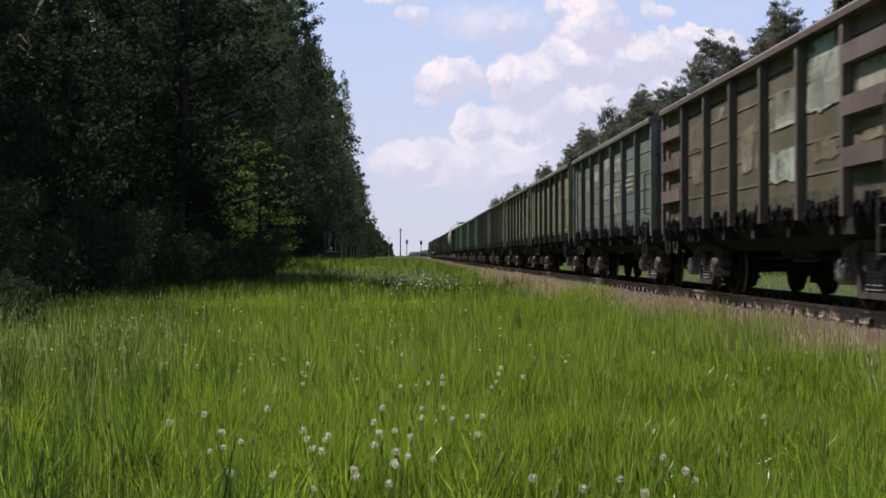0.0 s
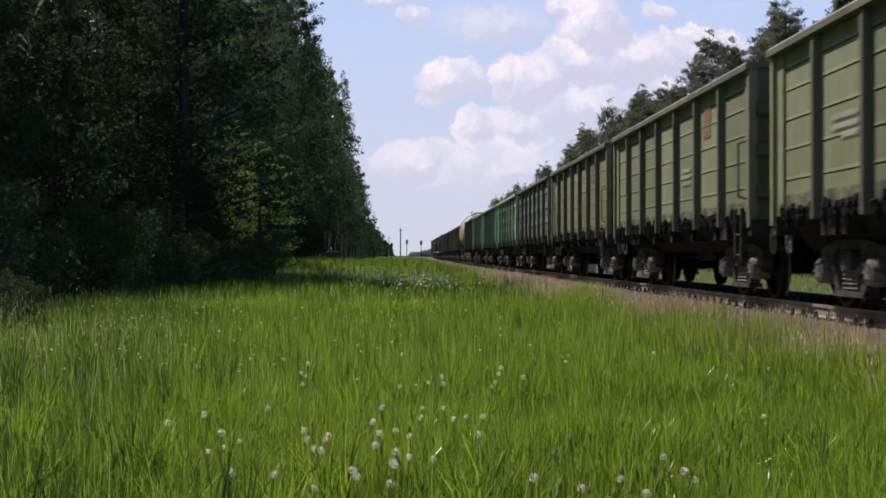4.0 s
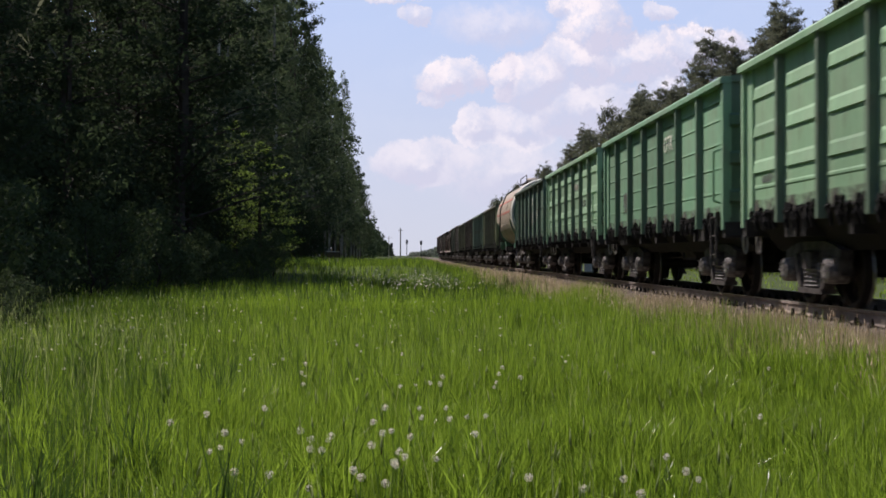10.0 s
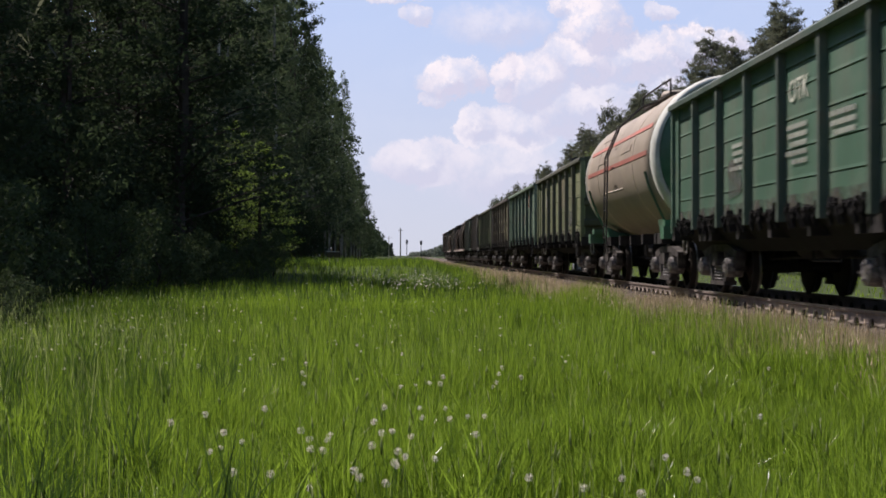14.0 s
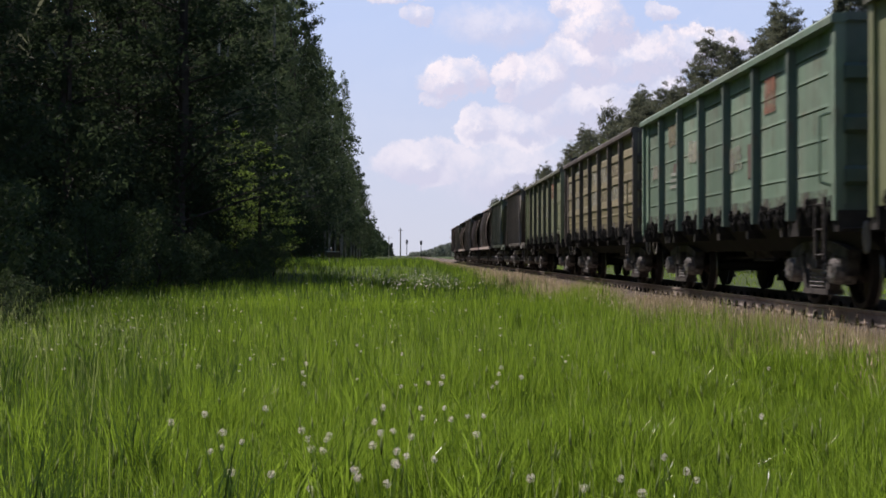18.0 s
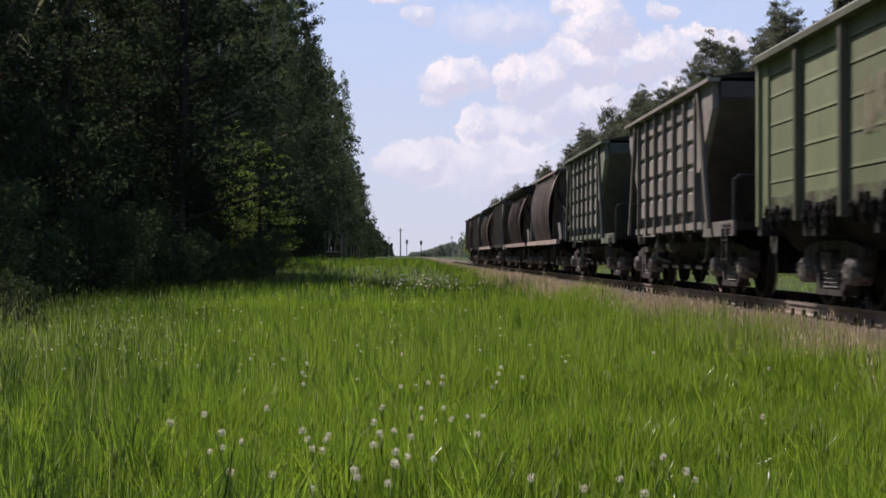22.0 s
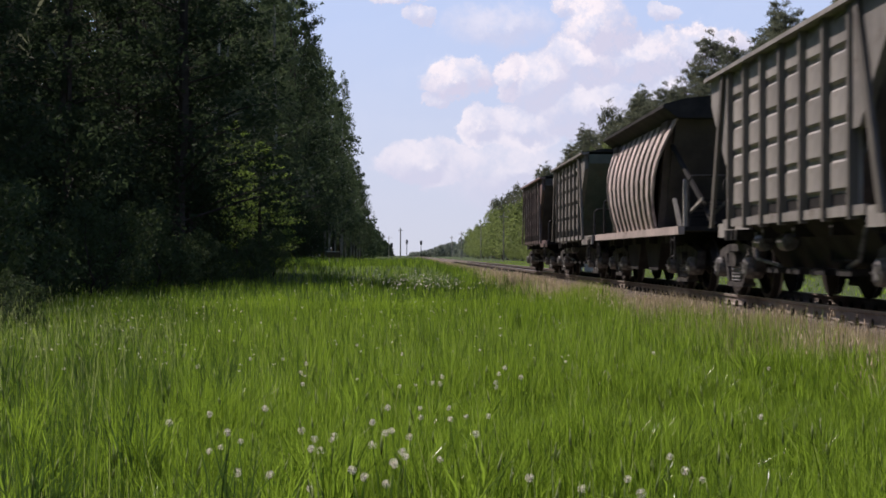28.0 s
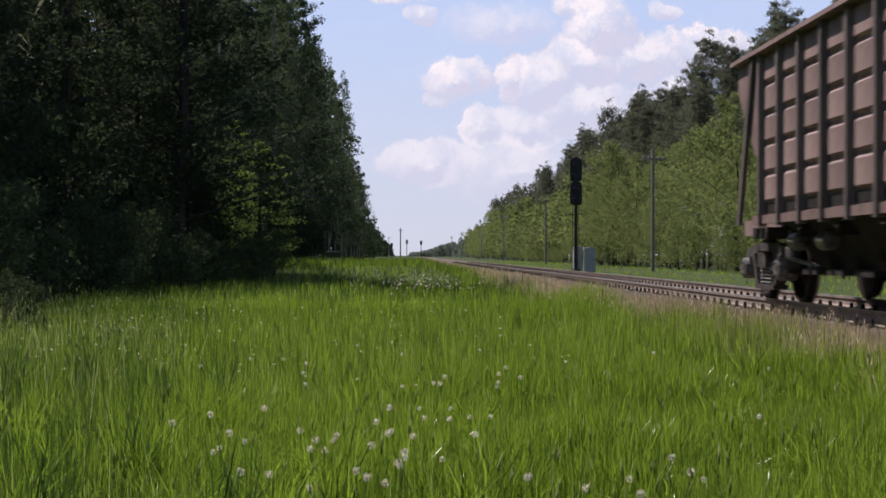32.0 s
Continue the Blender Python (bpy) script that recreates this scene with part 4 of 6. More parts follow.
def leaf_cloud(rng, centres, radii, count, size, flat=0.6, droop=0.0, long=1.0, thin=0.55):
    """Small three-cornered leaves scattered round clump centres, denser at the clump's outside."""
    k = rng.integers(0, len(centres), count)
    d = rng.normal(size=(count, 3))
    d /= np.linalg.norm(d, axis=1)[:, None]
    rr = radii[k] * rng.uniform(0.25, 1.0, count) ** 0.6
    p = centres[k] + d * rr[:, None] * np.array([1, 1, flat])
    p[:, 2] -= droop * rng.uniform(0, 1, count) ** 2
    a = rng.normal(size=(count, 3))
    a[:, 2] -= droop
    a /= np.linalg.norm(a, axis=1)[:, None]
    b = np.cross(a, rng.normal(size=(count, 3)))
    b /= np.linalg.norm(b, axis=1)[:, None] + 1e-6
    s = size * rng.uniform(0.6, 1.35, count)[:, None]
    v = np.stack([p - a * s * long * 0.7 - b * s * thin, p - a * s * long * 0.5 + b * s * thin, p + a * s * long * 1.1], 1).reshape(-1, 3)
    f = np.arange(count * 3).reshape(-1, 3)
    return v, f


def grow(rng, height, r0, first, limbs, reach, rise, lean=0.3):
    """Trunk and limbs; returns the segments and the points along the outer limbs where foliage sits."""
    segs, tips = [], []
    p = np.zeros(3)
    steps = 7
    axis = [p.copy()]
    for i in range(steps):
        p = p + np.array([rng.normal(0, lean * 0.4), rng.normal(0, lean * 0.4), height / steps])
        axis.append(p.copy())
    for i in range(steps):
        segs.append((axis[i], axis[i + 1], r0 * (1 - i / steps) + 0.02, r0 * (1 - (i + 1) / steps) + 0.02))
    for k in range(limbs):
        f = first + (0.98 - first) * (k + rng.uniform(0, 0.6)) / limbs
        i = min(int(f * steps), steps - 1)
        base = axis[i] + (axis[i + 1] - axis[i]) * (f * steps - i)
        ang = k * 2.4 + rng.uniform(-0.5, 0.5)
        ln = reach(f) * rng.uniform(0.7, 1.2)
        mid = base + np.array([math.cos(ang) * ln * 0.55, math.sin(ang) * ln * 0.55, rise * ln * 0.5])
        end = base + np.array([math.cos(ang) * ln, math.sin(ang) * ln, rise * ln * 0.8 + rng.uniform(-0.3, 0.3)])
        segs += [(base, mid, r0 * 0.28 * (1.1 - f), r0 * 0.16 * (1.1 - f) + 0.01), (mid, end, r0 * 0.16 * (1.1 - f) + 0.01, 0.01)]
        tips += [(mid, ln * 0.32), (end, ln * 0.34), ((mid + end) / 2, ln * 0.30)]
    tips += [(axis[-1], 0.6), (axis[-2], 0.9), (axis[-1] + np.array([0, 0, 0.5]), 0.3)]
    return segs, tips


def tree(name, label, seed, height, kind, leaves, coarse=1.0):
    rng = np.random.default_rng(seed)
    g = thing(name, label, "bush" if kind == "bush" else "tree")
    if kind == "broad":
        segs, tips = grow(rng, height, 0.20, 0.10, 30, lambda f: 3.4 * (1 - f) ** 0.6 + 0.8, 0.45)
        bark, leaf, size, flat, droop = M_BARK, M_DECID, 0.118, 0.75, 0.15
    elif kind == "birch":
        segs, tips = grow(rng, height, 0.17, 0.16, 30, lambda f: 2.6 * (1 - f) ** 0.7 + 0.6, 0.55)
        bark, leaf, size, flat, droop = M_BIRCHBARK, M_BIRCH, 0.11, 1.1, 1.5
    elif kind == "pine":
        segs, tips = grow(rng, height, 0.20, 0.40, 96, lambda f: 3.1 * (1.06 - f) ** 0.5, 0.16)
        bark, leaf, size, flat, droop = M_PINEBARK, M_NEEDLE, 0.105, 0.6, 0.0
    elif kind == "spruce":
        segs, tips = grow(rng, height, 0.18, 0.05, 44, lambda f: 3.0 * (1.0 - f) + 0.25, -0.12, 0.05)
        bark, leaf, size, flat, droop = M_BARK, M_NEEDLE, 0.14, 0.6, 0.25
    else:
        segs, tips = grow(rng, height, 0.07, 0.02, 18, lambda f: height * 0.42 * (1 - f) ** 0.4 + 0.3, 0.7)
        bark, leaf, size, flat, droop = M_BARK, M_YOUNG, 0.13, 0.9, 0.25
    part("trunk", tubes(segs, 4 if coarse == 1.0 else 3), bark, g)
    c, r = np.array([t[0] for t in tips]), np.array([max(0.35, t[1]) * (1.2 if kind == "pine" else 1.0) for t in tips])
    v, f = leaf_cloud(rng, c, r, leaves, size * coarse, flat, droop, 2.2 if kind in ("pine", "spruce") else 1.0, 0.32 if kind in ("pine", "spruce") else 0.55)
    part("crown", quick_mesh("crown", v, f, leaf), None, g)
    g["tall"] = height
    return g


def plant(protos, i, x, y, rng, height=None, leaf=None, wide=1.0):
    """A tree of its own from one of the grown kinds."""
    p = protos[i % len(protos)]
    k = p["tall"]
    first = not p.get("planted")
    t = p if first else copy_thing(p, Matrix())
    p["planted"] = 1
    s = (height or k) / k * rng.uniform(0.92, 1.08)
    t.matrix_basis = pose(x, y, float(ground_z(x, y)) - 0.05, 0, 0, rng.uniform(0, 360)) @ Matrix.Diagonal((s * wide, s * wide, s, 1))
    if leaf:
        for o in t.children:
            if o.name.startswith("crown"):
                o.material_slots[0].link = "OBJECT"
                o.material_slots[0].material = leaf
    return t


BROAD = [tree("broadleaf_tree", "tall leafy tree at the dark forest edge", 10 + i, 23, "broad", 8600) for i in range(3)]
BIRCH = [tree("birch_tree", "tall birch with drooping fine twigs", 20 + i, 25, "birch", 8600) for i in range(3)]
PINE = [tree("pine_tree", "tall dark-needled pine at the wood's edge", 30 + i, 20, "pine", 11000) for i in range(3)]
SPRUCE = [tree("spruce_tree", "narrow dark spruce at the wood's edge", 40, 19, "spruce", 9000)]
BUSH = [tree("bush", "light green leafy bush before the pine wood", 50 + i, 8, "bush", 9000, 0.60) for i in range(3)]
UNDER = [tree("undergrowth_bush", "dark leafy undergrowth bush below the trees", 60 + i, 4, "bush", 2600, 0.72) for i in range(2)]
# sparser kinds for the rows behind and farther along the line
BROAD_FAR = [tree("broadleaf_tree", "leafy tree deeper in the forest", 13 + i, 23, "broad", 2000, 1.9) for i in range(2)]
BIRCH_FAR = [tree("birch_tree", "birch farther along the forest edge", 23 + i, 25, "birch", 3600, 1.5) for i in range(2)]
PINE_FAR = [tree("pine_tree", "pine farther along the wood", 33 + i, 20, "pine", 2000, 1.9) for i in range(3)]
BUSH_FAR = [tree("bush", "light green bush farther along the line", 53 + i, 8, "bush", 2100, 1.45) for i in range(3)]

rng = np.random.default_rng(5)
# dense forest on the meadow's side
k = 0
for row, x0 in enumerate((-12.6, -16.0, -20.5)):
    y = 20 + row * 2.0
    while y < 330:
        h = (15.5 if y < 52 else 18 if y < 64 else 15, 20, 26)[row] if y < 88 else 27 if y < 230 else 20
        if row < 2 and 68.5 < y < 80:          # unseen gap added to let the sun reach the edge trees
            y = 80
        near = row == 0 and y < 135
        pool = (BROAD[:1] + BIRCH if y > 70 else BROAD) if near else (BIRCH_FAR + BROAD_FAR if row == 0 else BROAD_FAR + PINE_FAR)
        plant(pool, int(rng.integers(0, 60)), x0 + (1.4 if row == 0 and y > 105 else 0) + rng.uniform(-1.0, 1.0), y, rng, h * rng.uniform(0.85, 1.05), None, 1.3 if row == 0 and y < 64 else 1.0)
        y += rng.uniform(4.2, 6.5) * (1 if y < 180 else 1.4) * (1 if row == 0 else 1.25)
        k += 1
y = 17
while y < 150:
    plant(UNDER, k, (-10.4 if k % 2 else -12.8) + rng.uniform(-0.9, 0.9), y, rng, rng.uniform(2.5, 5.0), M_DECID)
    y += rng.uniform(1.3, 2.3) * (1 if y < 70 else 1.6)
    k += 1
y = 19
while y < 54:
    plant(UNDER, k, -8.1 + rng.uniform(-0.7, 0.5), y, rng, rng.uniform(1.4, 2.8), M_SHRUB)
    y += rng.uniform(1.6, 3.0)
    k += 1
# taller trees standing out before the forest, two with sunlight put into their leaves
plant(BROAD, 0, -7.2, 67, rng, 6.0, M_EDGE, 2.2)
plant(BROAD, 2, -8.7, 69, np.random.default_rng(6), 7.2, M_EDGE, 1.2)
plant(BROAD, 1, -9.6, 57, rng, 23.0, None, 1.3)
plant(BROAD, 2, -10.0, 61, rng, 23.5, None, 1.3)
plant(BROAD, 0, -11.0, 64, rng, 18.0, None, 1.4)
plant(UNDER, 1, -5.75, 19.5, rng, 1.0, M_SHRUB)
plant(UNDER, 0, -5.3, 19.0, rng, 0.75, M_SHRUB)
own = np.random.default_rng(19)
plant(BIRCH_FAR, 0, -9.9, 205, own, 28.5, None, 0.8)
plant(BIRCH_FAR, 1, -10.3, 176, own, 27.0, None, 0.8)
for i in range(10):     # low shrubs at the foot of the edge trees, added to darken the shaded meadow
    plant(UNDER, i, -7.6 + 0.22 * i + own.uniform(-0.4, 0.4), 47 + 1.5 * i, own, own.uniform(1.0, 1.9), M_SHRUB)
# pine wood and bushes beyond the track
y = 45
while y < 430:
    pool = PINE + PINE + SPRUCE if y < 165 else PINE_FAR
    plant(pool, int(rng.integers(0, 70)), 28.0 + rng.uniform(-1.8, 1.5), y, rng, rng.uniform(17, 20.2) * (1 if y < 260 else 0.9))
    y += rng.uniform(2.9, 4.6) * (1 if y < 200 else 1.7)
y = 47
while y < 300:
    plant(PINE_FAR, int(rng.integers(0, 70)), 32.5 + rng.uniform(-1.5, 1.5), y, rng, rng.uniform(17, 20))
    y += rng.uniform(6, 9.0)
y = 42
while y < 420:
    pool = BUSH if y < 135 else BUSH_FAR
    plant(pool, int(rng.integers(0, 60)), 20.8 + rng.uniform(-1.4, 1.8), y, rng, rng.uniform(5.5, 10.5))
    y += rng.uniform(2.4, 4.2) * (1 if y < 150 else 1.7)
y = 50
while y < 240:
    plant(BUSH_FAR if y > 90 else UNDER, int(rng.integers(0, 60)), 18.6 + rng.uniform(-0.7, 0.7), y, rng, rng.uniform(1.6, 3.6), M_YOUNG)
    y += rng.uniform(3.0, 6.5)
y = 60
while y < 260:
    plant(BROAD_FAR, int(rng.integers(0, 60)), 24.5 + rng.uniform(-1.0, 1.0), y, rng, rng.uniform(9, 13))
    y += rng.uniform(6, 11)


for p in BROAD + BIRCH + PINE + SPRUCE + BUSH + UNDER + BROAD_FAR + BIRCH_FAR + PINE_FAR + BUSH_FAR:
    if not p.get("planted"):
        plant([p], 0, -14.2, 100 + rng.uniform(0, 20), rng)


def far_wood(name, label, x0, x1, y0, y1, h0, h1, n, mat, seed, across=False):
    """Far woodland, too distant for single trees: many small leaf clumps under an uneven roofline."""
    r = np.random.default_rng(seed)
    cx, cy = r.uniform(x0, x1, n), r.uniform(y0, y1, n)
    ch = h0 + (h1 - h0) * (cy - y0) / (y1 - y0) * 1.0
    if across:
        ch = h0 + (h1 - h0) * smooth01(x0, x0 + 0.5 * (x1 - x0), cx)
    ch = ch * (r.uniform(0.85, 1.05, n) if across else r.uniform(0.55, 1.15, n))
    cen = np.concatenate([np.stack([cx, cy, ch * q], 1) for q in (0.15, 0.4, 0.62, 0.85)])
    rad = np.concatenate([np.full(n, 3.2), np.full(n, 3.4), np.full(n, 3.0), np.full(n, 1.9)])
    v, f = leaf_cloud(r, cen, rad, n * 170, 0.8, 1.0)
    return tagged(new(name, quick_mesh(name, v, f, mat)), label, "woodland", kind="stuff")


far_wood("far_forest", "distant leafy forest beside the line", -24, -12.5, 325, 1150, 18, 7, 130, M_DECID, 71)
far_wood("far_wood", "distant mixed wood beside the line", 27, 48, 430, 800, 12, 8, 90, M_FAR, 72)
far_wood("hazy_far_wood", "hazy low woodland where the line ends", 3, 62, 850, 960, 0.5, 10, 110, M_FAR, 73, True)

# Leaf mass added behind the edge, tall enough to keep sun off it.
far_wood("inner_forest", "dense leaf mass added behind the edge trees to keep them dark", -34, -22.5, 15, 325, 28, 28, 260, M_DECID, 74)

# unseen woods added along the line behind the camera, to shade the wagon ends
far_wood("rear_forest", "unseen forest added behind the meadow", -40, -13, -260, 14, 20, 20, 100, M_DECID, 75)
far_wood("rear_wood", "unseen wood added beyond the track behind the camera", 20, 44, -260, 44, 19, 19, 100, M_DECID, 76)
far_wood("rear_end_wood", "unseen wood added to close the line behind the camera", -14, 22, -330, -262, 17, 17, 60, M_DECID, 77)

# ---------- sky with clouds ----------
def cloud_card():
    """A plain far backdrop: pale blue sky with cumulus heaps whose edges towards the sun are bright."""
    m, n, l, bs = material("cumulus")
    n.remove(bs)
    tc, sep, turned = n.new("ShaderNodeTexCoord"), n.new("ShaderNodeSeparateXYZ"), n.new("ShaderNodeMapping")
    turned.inputs["Location"].default_value, turned.inputs["Rotation"].default_value = (31.0, 57.0, 13.0), (0.6, 0.4, 0.9)
    l.new(tc.outputs["Object"], turned.inputs[0])

    def calc(kind, a, b, c=None):
        q = n.new("ShaderNodeMath")
        q.operation = kind
        for k, v in enumerate((a, b, c)):
            if v is None:
                continue
            if isinstance(v, (int, float)):
                q.inputs[k].default_value = v
            else:
                l.new(v, q.inputs[k])
        return q.outputs[0]

    def grain(scale, detail, rough):
        q = n.new("ShaderNodeTexNoise")
        q.inputs["Scale"].default_value, q.inputs["Detail"].default_value, q.inputs["Roughness"].default_value = scale, detail, rough
        l.new(turned.outputs[0], q.inputs["Vector"])
        return q

    def push(vec, noise_out, amount):
        sub, sc, ad = n.new("ShaderNodeVectorMath"), n.new("ShaderNodeVectorMath"), n.new("ShaderNodeVectorMath")
        sub.operation, sc.operation = "SUBTRACT", "SCALE"
        sub.inputs[1].default_value, sc.inputs["Scale"].default_value = (0.5, 0.5, 0.5), amount
        l.new(noise_out, sub.inputs[0])
        l.new(sub.outputs[0], sc.inputs[0])
        l.new(vec, ad.inputs[0])
        l.new(sc.outputs[0], ad.inputs[1])
        return ad.outputs[0]

    def field(vec):
        """How dense and how high the heaps are at a place of the backdrop."""
        dense = high = None
        for x, z, rx, rz, w in CLOUDS:
            mp, ln, mr = n.new("ShaderNodeMapping"), n.new("ShaderNodeVectorMath"), n.new("ShaderNodeMapRange")
            mp.vector_type = "TEXTURE"
            mp.inputs["Location"].default_value, mp.inputs["Scale"].default_value = (x, 0, z), (rx, 1e6, rz)
            ln.operation, mr.interpolation_type = "LENGTH", "SMOOTHSTEP"
            mr.inputs[1].default_value, mr.inputs[2].default_value, mr.inputs[3].default_value, mr.inputs[4].default_value = 1.06, 0.84 if w > 0.75 else 0.30, 0.0, w
            l.new(vec, mp.inputs[0])
            l.new(mp.outputs[0], ln.inputs[0])
            l.new(ln.outputs["Value"], mr.inputs[0])
            top = calc("MULTIPLY", calc("SUBTRACT", 1.15, ln.outputs["Value"]), w * min(rx, rz) / 34)
            dense = mr.outputs[0] if dense is None else calc("SMOOTH_MAX", dense, mr.outputs[0], 0.10)
            high = top if high is None else calc("SMOOTH_MAX", high, top, 0.12)
        return dense, high

    def heaped(vec):
        return push(push(vec, grain(0.011, 2.0, 0.5).outputs["Color"], 50.0), grain(0.032, 8.0, 0.70).outputs["Color"], 54.0)

    away = n.new("ShaderNodeVectorMath")
    away.inputs[1].default_value = (-8.0, 0.0, 13.0)
    l.new(tc.outputs["Object"], away.inputs[0])
    dense, high = field(heaped(tc.outputs["Object"]))
    high_sunward = field(heaped(away.outputs[0]))[1]
    wisp = grain(0.024, 9.0, 0.66)
    body = calc("MULTIPLY", dense, ramp(n, l, wisp.outputs[0], [(0.30, (0.55,) * 3), (0.52, (1, 1, 1))]).outputs[0])
    lift = n.new("ShaderNodeMapRange")
    lift.inputs[1].default_value, lift.inputs[2].default_value = -0.25, 0.62
    l.new(calc("ADD", calc("SUBTRACT", high, high_sunward), calc("MULTIPLY", calc("SUBTRACT", wisp.outputs[0], 0.5), 0.7)), lift.inputs[0])
    shade = ramp(n, l, lift.outputs[0], [(0.10, (0.69, 0.72, 0.86)), (0.42, (0.80, 0.82, 0.92)), (0.85, (1.04, 1.01, 1.02))]).outputs[0]
    l.new(tc.outputs["Object"], sep.inputs[0])
    veil = n.new("ShaderNodeMapRange")      # thin haze, thickening towards the horizon
    veil.interpolation_type = "SMOOTHSTEP"
    veil.inputs[1].default_value, veil.inputs[2].default_value, veil.inputs[3].default_value, veil.inputs[4].default_value = 520.0, 0.0, 0.86, 1.0
    l.new(sep.outputs["Z"], veil.inputs[0])
    deep = n.new("ShaderNodeMapRange")
    deep.inputs[1].default_value, deep.inputs[2].default_value = 0.0, 420.0
    l.new(sep.outputs["Z"], deep.inputs[0])
    clear = ramp(n, l, deep.outputs[0], [(0.0, (0.67, 0.74, 0.82)), (1.0, (0.55, 0.71, 0.98))]).outputs[0]
    colour = mix_rgb(n, l, body, clear, shade)
    em, tr, mx, out = n.new("ShaderNodeEmission"), n.new("ShaderNodeBsdfTransparent"), n.new("ShaderNodeMixShader"), n["Material Output"]
    l.new(colour, em.inputs[0])
    em.inputs[1].default_value = CLOUD_LIGHT
    l.new(calc("MAXIMUM", veil.outputs[0], body), mx.inputs[0])
    l.new(tr.outputs[0], mx.inputs[1])
    l.new(em.outputs[0], mx.inputs[2])
    l.new(mx.outputs[0], out.inputs[0])
    ob = new("cloud_backdrop", MB().add([(-1400, 0, -60), (1400, 0, -60), (1400, 0, 1400), (-1400, 0, 1400)], [(0, 1, 2, 3)]).mesh("clouds", m))
    ob.location = (0, CLOUD_Y, 0)
    ob.visible_shadow = False
    return tagged(ob, "soft white cumulus clouds drifting over a pale blue sky", "clouds", kind="structure")


CLOUD_Y, CLOUD_LIGHT = 2380.0, 0.72
# centre across, height, half width, half height (m at the cloud's distance), thickness
CLOUDS = [
    (84, 314, 72, 40, 1.0), (56, 278, 34, 18, 0.9), (180, 318, 34, 52, 1.0), (240, 312, 88, 62, 0.9), (335, 408, 66, 66, 1.0), (290, 446, 46, 24, 1.0),
    (410, 352, 105, 46, 0.95), (520, 376, 98, 38, 1.0), (165, 410, 135, 44, 0.7), (20, 423, 38, 21, 0.9), (445, 431, 38, 20, 0.9), (-30, 454, 58, 10, 0.9),
    (320, 268, 120, 60, 0.85), (460, 300, 46, 38, 0.9), (120, 226, 44, 40, 0.9), (200, 228, 80, 44, 0.85), (30, 165, 105, 46, 0.8), (190, 150, 200, 90, 0.7), (300, 345, 90, 60, 0.95),
]
clouds = cloud_card()

# ---------- meadow grass ----------
def blades(rng, x, y, height, width, bend, plain=False):
    """Bent, tapering blades: three levels each, the top a point; plain ones are one slim triangle."""
    k = len(x)
    a = rng.uniform(0, 2 * math.pi, k)
    lean = rng.uniform(0, 2 * math.pi, k)
    z = ground_z(x, y) - 0.02
    bx, by = np.cos(lean) * bend * height, np.sin(lean) * bend * height
    wx, wy = np.cos(a) * width / 2, np.sin(a) * width / 2
    if plain:
        v = np.empty((k, 3, 3))
        v[:, 0] = np.stack([x - wx, y - wy, z], 1)
        v[:, 1] = np.stack([x + wx, y + wy, z], 1)
        v[:, 2] = np.stack([x + bx, y + by, z + height * (1 - 0.35 * np.minimum(1, bend) ** 2)], 1)
        return v.reshape(-1, 3), np.arange(k * 3).reshape(-1, 3)
    v = np.empty((k, 5, 3))
    v[:, 0] = np.stack([x - wx, y - wy, z], 1)
    v[:, 1] = np.stack([x + wx, y + wy, z], 1)
    v[:, 2] = np.stack([x + bx * 0.3 + wx * 0.8, y + by * 0.3 + wy * 0.8, z + height * 0.6], 1)
    v[:, 3] = np.stack([x + bx * 0.3 - wx * 0.8, y + by * 0.3 - wy * 0.8, z + height * 0.6], 1)
    v[:, 4] = np.stack([x + bx, y + by, z + height * (1 - 0.35 * np.minimum(1, bend) ** 2)], 1)
    o = np.arange(k)[:, None] * 5
    f = np.concatenate([o + np.array([0, 1, 2]), o + np.array([0, 2, 3]), o + np.array([3, 2, 4])], 0)
    return v.reshape(-1, 3), f


def clumpy(x, y, scale, seed):
    return np.array([noise.noise((a * scale, b * scale * 0.7, seed)) for a, b in zip(x, y)])


def grass_field(name, label, seed, y0, y1, x0, x1, count, h, w, mat, keep=None, strip=False, bend=0.45, plain=False):
    """Blades over the wedge of meadow that the camera overlooks, or over a strip along the track."""
    r = np.random.default_rng(seed)
    u = r.uniform(0, 1, count)
    if strip:
        y = y0 + (y1 - y0) * u ** 1.6
        x = r.uniform(x0, x1, count)
    else:
        y = np.sqrt(y0 * y0 + u * (y1 * y1 - y0 * y0))
        x = y * r.uniform(-0.345, 0.40, count) + r.uniform(-0.5, 0.5, count)
    ok = (x > x0) & (x < x1)
    if keep is not None:
        ok &= keep(x, y, r)
    x, y = x[ok], y[ok]
    hh = h * (0.8 + 0.75 * clumpy(x, y, 0.9, 3.0) + 0.35 * clumpy(x, y, 3.5, 8.0)) * r.uniform(0.5, 1.2, len(x))
    v, f = blades(r, x, y, np.maximum(hh, 0.06), w * r.uniform(0.5, 1.4, len(x)), bend * r.uniform(0.04, 1.0, len(x)) ** 1.5, plain)
    return tagged(new(name, quick_mesh(name, v, f, mat)), label, "grass", kind="stuff")


def meadow_edge(x, y, r):
    return x < 3.78 + r.normal(0, 0.30, len(x)) + 0.3 * np.sin(y * 0.5)


def dry_part(x, y, r):
    return r.uniform(0, 1, len(x)) < 0.2 + 0.8 * smooth01(3.1, 3.8, x) * (0.4 + 0.6 * (1 - smooth01(4.9, 5.2, x)))


